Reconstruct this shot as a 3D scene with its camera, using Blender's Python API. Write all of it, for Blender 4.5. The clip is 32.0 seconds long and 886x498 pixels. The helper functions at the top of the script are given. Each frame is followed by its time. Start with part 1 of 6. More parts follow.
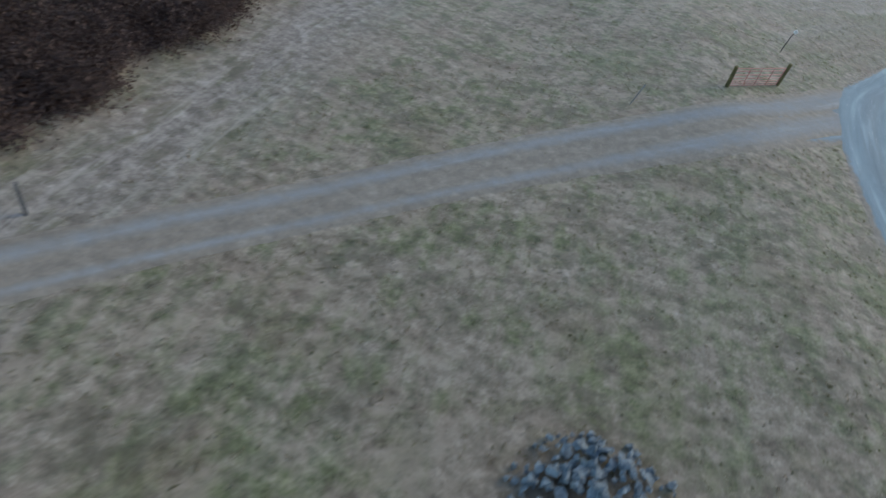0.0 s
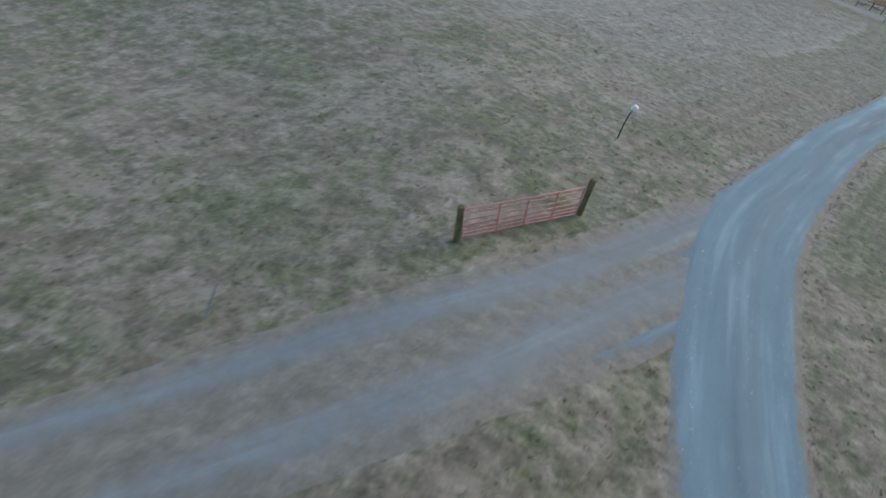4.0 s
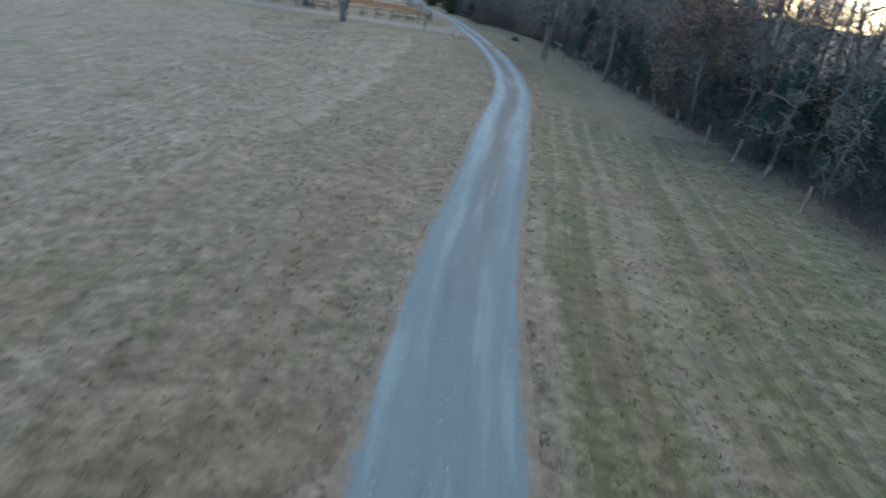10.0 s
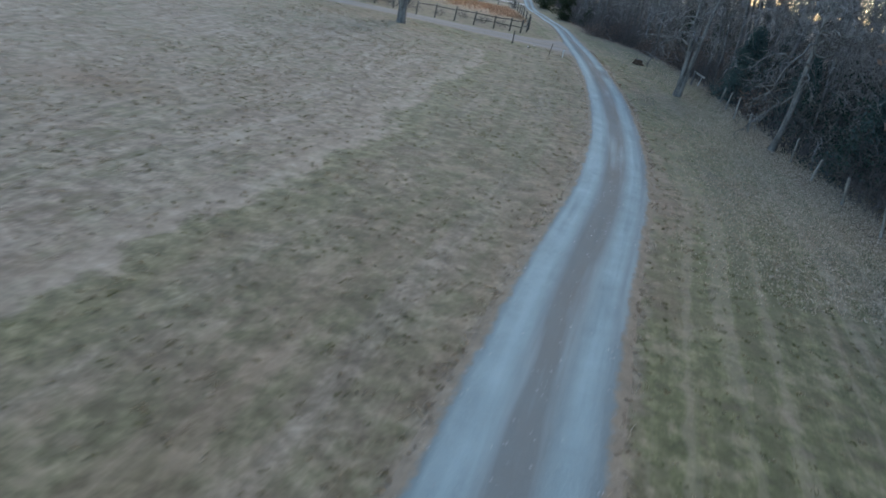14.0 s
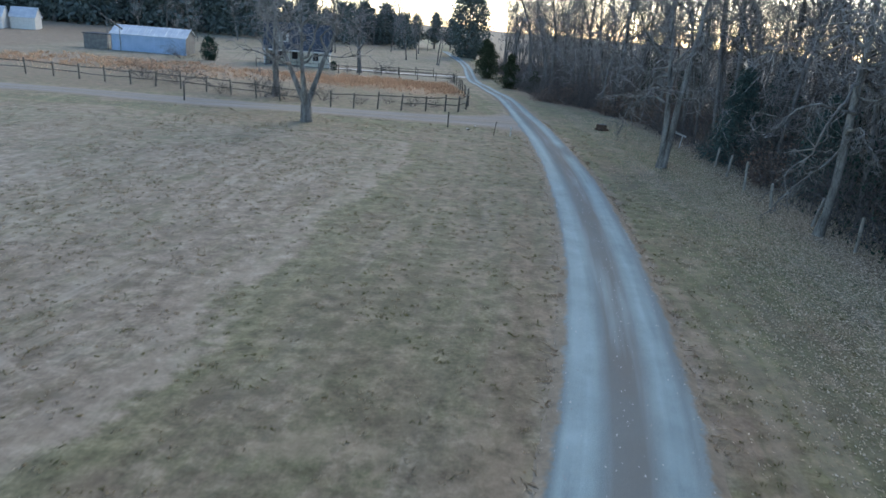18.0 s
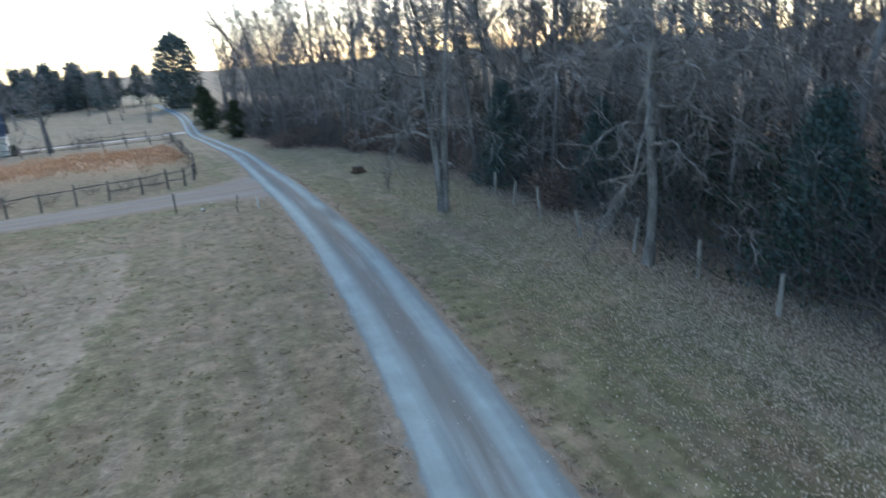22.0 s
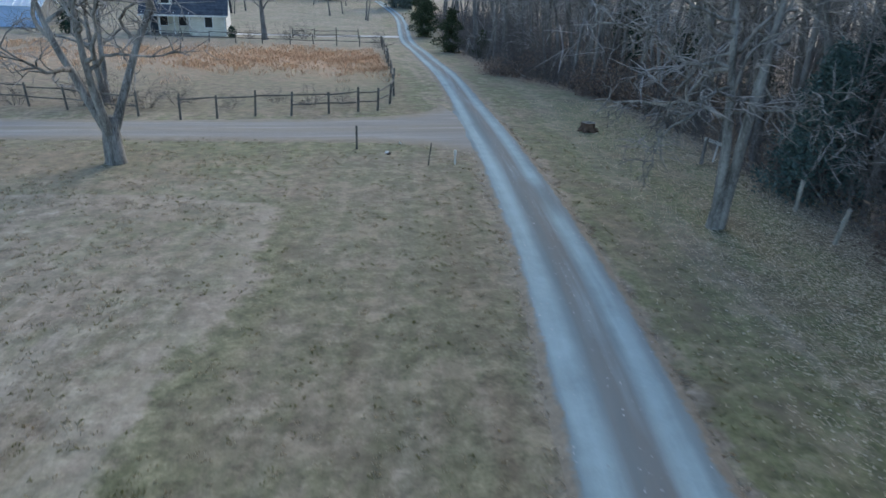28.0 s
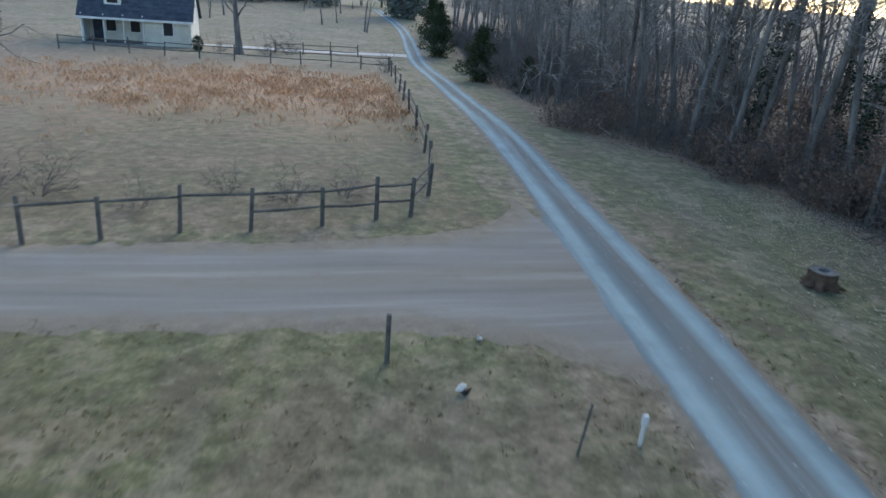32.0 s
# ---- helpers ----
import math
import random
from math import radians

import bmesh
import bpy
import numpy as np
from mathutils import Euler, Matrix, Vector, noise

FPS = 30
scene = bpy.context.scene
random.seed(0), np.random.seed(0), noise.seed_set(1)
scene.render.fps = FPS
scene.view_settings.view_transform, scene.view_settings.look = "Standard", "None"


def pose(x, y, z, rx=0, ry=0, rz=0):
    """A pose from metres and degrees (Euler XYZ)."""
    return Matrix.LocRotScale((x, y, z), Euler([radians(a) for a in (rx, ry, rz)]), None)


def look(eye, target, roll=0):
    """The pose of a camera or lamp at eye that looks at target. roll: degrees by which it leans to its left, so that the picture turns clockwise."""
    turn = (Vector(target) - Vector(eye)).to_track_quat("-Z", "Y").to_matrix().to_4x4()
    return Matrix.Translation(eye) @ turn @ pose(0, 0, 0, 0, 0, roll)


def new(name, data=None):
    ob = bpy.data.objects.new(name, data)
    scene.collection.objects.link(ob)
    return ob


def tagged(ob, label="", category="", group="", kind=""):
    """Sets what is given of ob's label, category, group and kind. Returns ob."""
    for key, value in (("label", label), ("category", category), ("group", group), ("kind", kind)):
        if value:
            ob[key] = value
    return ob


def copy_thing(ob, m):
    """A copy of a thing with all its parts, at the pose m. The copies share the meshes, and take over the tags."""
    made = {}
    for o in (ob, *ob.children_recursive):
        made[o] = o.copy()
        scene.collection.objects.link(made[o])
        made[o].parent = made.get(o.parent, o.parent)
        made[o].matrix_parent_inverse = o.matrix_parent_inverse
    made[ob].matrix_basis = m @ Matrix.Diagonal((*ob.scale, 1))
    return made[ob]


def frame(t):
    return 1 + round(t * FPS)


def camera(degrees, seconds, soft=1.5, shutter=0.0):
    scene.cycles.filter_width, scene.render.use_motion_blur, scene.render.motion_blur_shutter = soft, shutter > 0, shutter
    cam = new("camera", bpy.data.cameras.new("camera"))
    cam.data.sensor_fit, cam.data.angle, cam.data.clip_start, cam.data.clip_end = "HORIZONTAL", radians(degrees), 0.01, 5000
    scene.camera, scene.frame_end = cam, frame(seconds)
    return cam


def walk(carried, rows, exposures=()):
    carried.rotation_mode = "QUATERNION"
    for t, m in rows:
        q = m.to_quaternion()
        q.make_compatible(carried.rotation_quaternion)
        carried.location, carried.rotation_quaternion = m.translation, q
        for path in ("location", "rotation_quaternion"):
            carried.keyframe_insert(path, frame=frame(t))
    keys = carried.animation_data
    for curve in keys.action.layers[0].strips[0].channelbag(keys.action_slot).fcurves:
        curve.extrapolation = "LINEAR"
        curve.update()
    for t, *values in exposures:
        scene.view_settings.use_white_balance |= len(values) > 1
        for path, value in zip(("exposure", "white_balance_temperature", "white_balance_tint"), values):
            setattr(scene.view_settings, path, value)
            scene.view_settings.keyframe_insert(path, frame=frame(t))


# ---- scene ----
EXPOSURES = [(0.0, 1.95, 7000, -3), (12.0, 1.92, 7000, -4), (20.0, 2.08, 7000, -3), (25.0, 2.2, 7000, -3), (32.0, 2.08, 6950, -4)]
# ---- camera ----
cam = camera(67.0, 32.0, soft=1.5, shutter=0.6)
# seconds, x, y, z, yaw, pitch, roll
ROWS = [
    (0, -2.816, -2.998, 10.185, 14.01, -37.65, 23.89),
    (0.5, -1.885, 0.236, 10.058, 14.72, -37.22, 23.06),
    (1, -1.250, 3.223, 10.011, 14.47, -36.53, 22.41),
    (1.5, -0.896, 6.038, 9.991, 14.62, -36.26, 22.15),
    (2, -0.473, 8.835, 9.912, 15.05, -35.98, 21.55),
    (2.5, -0.008, 11.554, 9.962, 14.32, -35.37, 20.90),
    (3, 0.521, 14.074, 10.036, 14.10, -35.03, 20.63),
    (3.5, 1.318, 16.499, 9.976, 14.76, -34.51, 19.67),
    (5.5, 2.983, 26.477, 9.009, 14.50, -32.65, 18.49),
    (6, 3.321, 28.030, 8.880, 13.19, -31.86, 17.70),
    (6.5, 3.631, 30.013, 8.721, 8.48, -30.71, 17.84),
    (7, 4.415, 31.882, 8.555, 5.55, -29.18, 16.11),
    (7.5, 4.923, 33.927, 8.431, 6.25, -29.12, 16.17),
    (8, 5.249, 35.898, 8.252, 6.77, -29.09, 16.23),
    (8.5, 5.429, 37.776, 8.022, 6.86, -28.86, 16.10),
    (9, 5.611, 39.486, 8.034, 1.10, -26.88, 13.71),
    (9.5, 5.515, 42.029, 7.638, -5.28, -24.97, 11.94),
    (10, 5.485, 44.151, 7.644, -14.20, -23.01, 9.60),
    (10.5, 5.529, 46.774, 7.624, -16.40, -22.62, 8.73),
    (11, 6.134, 49.532, 7.528, -15.24, -22.76, 9.16),
    (11.5, 7.127, 52.191, 7.475, -15.67, -22.62, 8.40),
    (12, 8.076, 54.845, 7.370, -14.96, -22.65, 8.57),
    (12.5, 8.781, 57.307, 7.276, -13.98, -22.84, 9.32),
    (13, 9.712, 59.924, 7.156, -13.54, -22.84, 9.21),
    (13.5, 10.820, 62.548, 7.122, -4.83, -25.07, 12.61),
    (14, 12.051, 65.129, 7.005, -5.06, -24.70, 12.76),
    (14.5, 13.135, 67.640, 6.924, -8.28, -23.52, 10.52),
    (16.5, 14.066, 73.922, 6.749, -4.71, -23.45, 6.16),
    (17, 14.287, 75.147, 6.728, -5.19, -19.06, 5.32),
    (17.5, 14.492, 76.314, 6.680, -5.28, -18.85, 5.37),
    (18, 14.746, 77.341, 6.618, -5.84, -18.47, 4.82),
    (18.5, 14.937, 78.250, 6.615, -6.54, -18.13, 3.89),
    (19, 15.022, 78.959, 6.717, -6.29, -18.10, 2.61),
    (19.5, 15.053, 79.480, 6.853, -6.11, -18.08, 2.63),
    (20, 15.166, 80.260, 7.007, -5.91, -18.08, 2.70),
    (20.5, 15.334, 81.484, 7.145, -6.44, -17.98, 2.75),
    (21, 15.577, 82.885, 7.254, -9.38, -17.31, 1.96),
    (21.5, 15.900, 84.104, 7.313, -18.87, -15.43, -1.59),
    (22, 16.071, 84.856, 7.438, -26.27, -16.48, -4.30),
    (22.5, 16.169, 85.337, 7.524, -28.97, -20.48, -5.76),
    (23, 16.329, 85.691, 7.509, -28.25, -20.42, -5.30),
    (23.5, 17.049, 86.501, 7.399, -27.01, -20.38, -4.86),
    (24, 17.681, 87.628, 7.318, -27.02, -20.33, -4.46),
    (24.5, 18.275, 88.643, 7.211, -24.56, -20.41, -3.34),
    (25, 18.615, 89.419, 7.065, -10.98, -22.64, 2.58),
    (25.5, 18.920, 89.703, 7.043, -8.24, -23.40, 3.66),
    (27.5, 18.361, 93.062, 7.262, -10.12, -22.75, 3.12),
    (28, 17.960, 94.614, 7.443, -10.12, -22.69, 2.35),
    (28.5, 17.591, 96.212, 7.127, -10.49, -22.38, 4.02),
    (29, 17.576, 98.032, 7.061, -9.53, -22.57, 4.94),
    (29.5, 17.512, 100.029, 7.078, -9.31, -22.71, 5.05),
    (30, 17.339, 102.383, 7.021, -10.04, -22.54, 5.19),
    (30.5, 17.150, 105.059, 6.962, -10.44, -22.44, 5.35),
    (31, 17.225, 107.841, 6.880, -10.56, -22.32, 5.45),
    (31.5, 17.430, 110.472, 6.871, -11.22, -22.10, 5.47),
    (32, 17.755, 112.841, 6.868, -11.64, -21.89, 4.76),
]
walk(cam, [(t, pose(x, y, z, 90 + pitch, 0, yaw) @ pose(0, 0, 0, 0, 0, roll)) for t, x, y, z, yaw, pitch, roll in ROWS],
     exposures=EXPOSURES)

# ---- world and sun: dusk after sunset behind the woods ----
SUN_HEADING = 28.0          # degrees clockwise from +y
world = bpy.data.worlds.new("dusk_sky")
scene.world = world
world.use_nodes = True
wn = world.node_tree.nodes
sky = wn.new("ShaderNodeTexSky")
sky.sky_type = 'NISHITA'
sky.sun_disc = False
sky.sun_elevation = radians(24.0)
sky.sun_rotation = radians(SUN_HEADING)
sky.altitude, sky.air_density, sky.dust_density, sky.ozone_density = 100, 0.8, 0.6, 3.5
dusk = wn.new("ShaderNodeMix")
dusk.data_type, dusk.blend_type = 'RGBA', 'MULTIPLY'
dusk.inputs[0].default_value = 1.0
dusk.inputs[7].default_value = (1.03, 0.925, 0.925, 1)
world.node_tree.links.new(sky.outputs[0], dusk.inputs[6])
world.node_tree.links.new(dusk.outputs[2], wn["Background"].inputs[0])
wn["Background"].inputs[1].default_value = 0.088
sun_data = bpy.data.lights.new("low_sun", 'SUN')
sun_data.energy, sun_data.angle, sun_data.color = 0.5, radians(40), (1.0, 0.86, 0.74)
sun = new("low_sun", sun_data)
a = radians(SUN_HEADING)
sun.matrix_world = look((0, 0, 60), (-math.sin(a) * 100, -math.cos(a) * 100, 60 - 100 * math.tan(radians(35))))


# ---- materials ----
def mat(name, rough=0.85, metal=0.0):
    m = bpy.data.materials.new(name)
    m.use_nodes = True
    b = m.node_tree.nodes["Principled BSDF"]
    b.inputs["Roughness"].default_value = rough
    b.inputs["Metallic"].default_value = metal
    b.inputs["Specular IOR Level"].default_value = 0.25
    return m


def node(m, kind, **values):
    n = m.node_tree.nodes.new(kind)
    for key, value in values.items():
        n.inputs[key].default_value = value
    return n


def link(m, a, b):
    m.node_tree.links.new(a, b)


def noise_tex(m, scale, detail=4.0, coords=None, rough=0.55):
    n = node(m, "ShaderNodeTexNoise", Scale=scale, Detail=detail, Roughness=rough)
    if coords is not None:
        link(m, coords, n.inputs["Vector"])
    return n.outputs["Fac"]


def ramp(m, fac, stops):
    n = m.node_tree.nodes.new("ShaderNodeValToRGB")
    e = n.color_ramp.elements
    while len(e) < len(stops):
        e.new(0.5)
    for el, (p, c) in zip(e, stops):
        el.position, el.color = p, (*c, 1)
    link(m, fac, n.inputs[0])
    return n.outputs["Color"]


def mix(m, fac, a, b, blend='MIX'):
    n = m.node_tree.nodes.new("ShaderNodeMix")
    n.data_type, n.blend_type = 'RGBA', blend
    for value, slot in ((fac, n.inputs[0]), (a, n.inputs[6]), (b, n.inputs[7])):
        if isinstance(value, (int, float)):
            slot.default_value = value
        elif isinstance(value, tuple):
            slot.default_value = (*value, 1)
        else:
            link(m, value, slot)
    return n.outputs[2]


def mathn(m, op, a, b=0.0, c=0.0):
    n = m.node_tree.nodes.new("ShaderNodeMath")
    n.operation = op
    for i, value in enumerate((a, b, c)):
        if isinstance(value, (int, float)):
            n.inputs[i].default_value = value
        else:
            link(m, value, n.inputs[i])
    return n.outputs[0]


def bump(m, height, strength=0.4, dist=0.02):
    n = node(m, "ShaderNodeBump", Strength=strength, Distance=dist)
    link(m, height, n.inputs["Height"])
    link(m, n.outputs[0], m.node_tree.nodes["Principled BSDF"].inputs["Normal"])


def paint(m, colour):
    slot = m.node_tree.nodes["Principled BSDF"].inputs["Base Color"]
    if isinstance(colour, tuple):
        slot.default_value = (*colour, 1)
    else:
        link(m, colour, slot)
    return m


def position(m):
    return m.node_tree.nodes.new("ShaderNodeNewGeometry").outputs["Position"]


def attribute(m, name):
    n = m.node_tree.nodes.new("ShaderNodeAttribute")
    n.attribute_name = name
    return n.outputs["Fac"]


def island(m):
    return m.node_tree.nodes.new("ShaderNodeNewGeometry").outputs["Random Per Island"]


def rough_mat(name, dark, light, scale, rough=0.85, depth=0.02, strength=0.5, stretch=None, metal=0.0):
    """A two-scale noisy surface in object space."""
    m = mat(name, rough, metal)
    coords = m.node_tree.nodes.new("ShaderNodeTexCoord").outputs["Object"]
    if stretch:
        mp = node(m, "ShaderNodeMapping", Scale=stretch)
        link(m, coords, mp.inputs["Vector"])
        coords = mp.outputs[0]
    big, small = noise_tex(m, scale, 3, coords), noise_tex(m, scale * 9, 4, coords)
    both = mathn(m, 'ADD', mathn(m, 'MULTIPLY', big, 0.6), mathn(m, 'MULTIPLY', small, 0.4))
    paint(m, ramp(m, both, [(0.37, dark), (0.63, light)]))
    bump(m, small, strength, depth)
    return m


def vary(m, dark, light, rough=0.9):
    """Leaves, blades and stones: one tone per piece."""
    return paint(m, ramp(m, island(m), [(0.0, dark), (1.0, light)]))


def leafy(name, dark, light, share=0.45):
    """Thin leaves and blades: one tone per piece, part of the light passes through."""
    m = mat(name, 0.8)
    colour = ramp(m, island(m), [(0.0, dark), (1.0, light)])
    paint(m, colour)
    t = m.node_tree.nodes.new("ShaderNodeBsdfTranslucent")
    link(m, colour, t.inputs["Color"])
    x = m.node_tree.nodes.new("ShaderNodeMixShader")
    x.inputs[0].default_value = share
    link(m, m.node_tree.nodes["Principled BSDF"].outputs[0], x.inputs[1])
    link(m, t.outputs[0], x.inputs[2])
    link(m, x.outputs[0], m.node_tree.nodes["Material Output"].inputs["Surface"])
    return m


BARK = rough_mat("grey_bark", (0.085, 0.08, 0.076), (0.26, 0.248, 0.238), 3.0, 0.95, 0.03, 0.8, (1, 1, 0.25))
BARK_PALE = rough_mat("pale_bark", (0.078, 0.074, 0.068), (0.36, 0.347, 0.325), 3.0, 0.95, 0.03, 0.8, (1, 1, 0.25))
TWIG = rough_mat("twig_bark", (0.22, 0.204, 0.198), (0.46, 0.43, 0.414), 2.0, 0.95, 0.01, 0.3)
POST = rough_mat("weathered_post", (0.18, 0.17, 0.15), (0.44, 0.42, 0.385), 3.0, 0.9, 0.01, 0.6, (1, 1, 0.2))
MOSSY = rough_mat("mossy_post", (0.07, 0.062, 0.028), (0.20, 0.17, 0.07), 4.0, 0.95, 0.01, 0.6, (1, 1, 0.4))
BRIAR = rough_mat("red_briar", (0.045, 0.030, 0.026), (0.13, 0.085, 0.072), 2.0, 0.95, 0.01, 0.3)
# undergrowth twigs: TWIG darkened, with the wood's inner shade put into the colour
SHADED_TWIG = rough_mat("shaded_twig", (0.075, 0.068, 0.066), (0.20, 0.183, 0.178), 2.0, 0.95, 0.01, 0.3)
RAIL = rough_mat("grey_rail", (0.075, 0.071, 0.065), (0.195, 0.187, 0.172), 2.0, 0.9, 0.01, 0.5)
RED_STEEL = rough_mat("faded_red_steel", (0.36, 0.13, 0.11), (0.56, 0.26, 0.225), 2.5, 0.55, 0.003, 0.2)
ROCK = rough_mat("blue_grey_stone", (0.08, 0.10, 0.11), (0.27, 0.31, 0.32), 2.5, 0.8, 0.02, 0.6)
STUMP = rough_mat("stump_wood", (0.05, 0.032, 0.024), (0.17, 0.115, 0.085), 4.0, 0.9, 0.02, 0.7)
STUMP_TOP = rough_mat("stump_cut", (0.11, 0.11, 0.11), (0.24, 0.25, 0.25), 6.0, 0.9, 0.01, 0.5)
WHITE = rough_mat("white_paint", (0.62, 0.62, 0.60), (0.80, 0.80, 0.78), 3.0, 0.5, 0.003, 0.2)
CREAM = rough_mat("cream_siding", (0.55, 0.52, 0.44), (0.72, 0.69, 0.60), 1.5, 0.6, 0.004, 0.2)
SLATE = rough_mat("blue_grey_shingle", (0.035, 0.045, 0.065), (0.09, 0.11, 0.14), 2.0, 0.8, 0.01, 0.5)
SHED_WALL = rough_mat("pale_blue_steel", (0.31, 0.44, 0.64), (0.43, 0.56, 0.76), 0.8, 0.45, 0.003, 0.2)
SHED_ROOF = rough_mat("galvanised_roof", (0.48, 0.55, 0.64), (0.70, 0.76, 0.82), 0.9, 0.35, 0.003, 0.2, None, 0.3)
BLOCK = rough_mat("grey_boards", (0.14, 0.14, 0.14), (0.27, 0.27, 0.26), 2.0, 0.9, 0.01, 0.4)
GLASS = mat("window_glass", 0.08)
paint(GLASS, (0.03, 0.035, 0.04))
BLACK = rough_mat("black_plastic", (0.015, 0.015, 0.017), (0.04, 0.04, 0.045), 5.0, 0.5, 0.002, 0.2)
NEEDLE = vary(mat("evergreen_leaf", 0.8), (0.012, 0.032, 0.024), (0.04, 0.078, 0.055))
HOLLY_LEAF = vary(mat("holly_leaf", 0.5), (0.038, 0.076, 0.072), (0.11, 0.165, 0.155))
CEDAR = vary(mat("cedar_leaf", 0.8), (0.02, 0.032, 0.016), (0.06, 0.08, 0.04))
DEADLEAF = leafy("brown_leaf", (0.12, 0.09, 0.078), (0.30, 0.235, 0.20))
LITTER = leafy("pale_dry_leaf", (0.40, 0.315, 0.225), (0.86, 0.755, 0.61), 0.2)
REDLEAF = leafy("red_brown_leaf", (0.05, 0.034, 0.029), (0.16, 0.105, 0.085), 0.3)
PALE_BLADE = leafy("pale_grass_blade", (0.36, 0.31, 0.24), (0.68, 0.62, 0.52))
BLADE = leafy("dry_grass_blade", (0.24, 0.20, 0.13), (0.56, 0.50, 0.38))
GREEN_BLADE = leafy("green_grass_blade", (0.11, 0.12, 0.05), (0.24, 0.24, 0.12))
STRAW = leafy("orange_broom_sedge", (0.62, 0.45, 0.33), (0.86, 0.68, 0.53))
STONE_CHIP = vary(mat("gravel_stone", 0.85), (0.25, 0.27, 0.29), (0.62, 0.64, 0.66))


def combine(m, x, y):
    n = m.node_tree.nodes.new("ShaderNodeCombineXYZ")
    for i, value in enumerate((x, y)):
        link(m, value, n.inputs[i])
    return n.outputs[0]


def tan_turf(m, pos):
    """Dormant grass in tufts: light and dark at three scales."""
    fine = noise_tex(m, 11, 4, pos, 0.65)
    tuft = noise_tex(m, 2.1, 6, pos, 0.68)
    both = mathn(m, 'ADD', mathn(m, 'MULTIPLY', fine, 0.3), mathn(m, 'MULTIPLY', tuft, 0.7))
    return ramp(m, both, [(0.34, (0.11, 0.088, 0.06)), (0.45, (0.19, 0.156, 0.112)), (0.55, (0.275, 0.232, 0.172)), (0.67, (0.43, 0.372, 0.29))]), both


def gravel_material(name, dark, light, crown, blend=0.14):
    """Gravel that thins out into the grass along its edges, streaked lengthwise by wheels."""
    m = mat(name, 0.9)
    pos = position(m)
    grain = noise_tex(m, 48, 4, pos, 0.7)
    patch = noise_tex(m, 0.9, 5, pos, 0.6)
    long = noise_tex(m, 0.35, 3, pos)
    lane = combine(m, mathn(m, 'MULTIPLY', attribute(m, "across"), 1.9), mathn(m, 'MULTIPLY', attribute(m, "along"), 0.11))
    streak = noise_tex(m, 1.0, 3, lane, 0.55)
    base = ramp(m, grain, [(0.3, dark), (0.7, light)])
    base = mix(m, mathn(m, 'MULTIPLY', patch, 0.35), base, tuple(0.75 * c for c in dark))
    across = attribute(m, "crown")
    worn = mathn(m, 'MULTIPLY', across, mathn(m, 'ADD', 0.5, mathn(m, 'MULTIPLY', long, 0.8)))
    base = mix(m, worn, base, crown)
    pale = mathn(m, 'MULTIPLY', attribute(m, "rubbed"), mathn(m, 'ADD', -0.15, mathn(m, 'MULTIPLY', patch, 1.2)))
    base = mix(m, pale, base, tuple(min(0.8, 1.5 * c) for c in light))
    base = mix(m, ramp(m, streak, [(0.52, (0, 0, 0)), (0.72, (0.45, 0.45, 0.45))]), base, tuple(min(0.8, 1.25 * c) for c in light))
    base = mix(m, ramp(m, streak, [(0.28, (0.4, 0.4, 0.4)), (0.46, (0, 0, 0))]), base, tuple(0.8 * c for c in dark))
    tan, both = tan_turf(m, pos)
    tan = mix(m, 0.45, tan, (0.285, 0.262, 0.225))
    ragged = mathn(m, 'ADD', mathn(m, 'MULTIPLY', noise_tex(m, 1.3, 6, pos, 0.7), 0.9), mathn(m, 'MULTIPLY', noise_tex(m, 9, 4, pos, 0.7), 0.6))
    grass = mathn(m, 'ADD', attribute(m, "edge"), mathn(m, 'SUBTRACT', ragged, 0.75))
    base = mix(m, ramp(m, grass, [(0.52 - blend, (0, 0, 0)), (0.52 + blend, (1, 1, 1))]), base, tan)
    paint(m, base)
    bump(m, grain, 0.6, 0.03)
    return m


GRAVEL = gravel_material("blue_grey_gravel", (0.142, 0.204, 0.232), (0.30, 0.40, 0.438), (0.19, 0.198, 0.196))
TRACK = gravel_material("thin_earth_gravel", (0.205, 0.203, 0.198), (0.355, 0.353, 0.346), (0.27, 0.245, 0.205), 0.3)
THIN_GRAVEL = gravel_material("thin_grey_gravel", (0.185, 0.205, 0.212), (0.345, 0.385, 0.40), (0.25, 0.22, 0.185), 0.34)
WHITE_GRAVEL = gravel_material("white_gravel", (0.50, 0.51, 0.52), (0.70, 0.71, 0.72), (0.45, 0.44, 0.42))


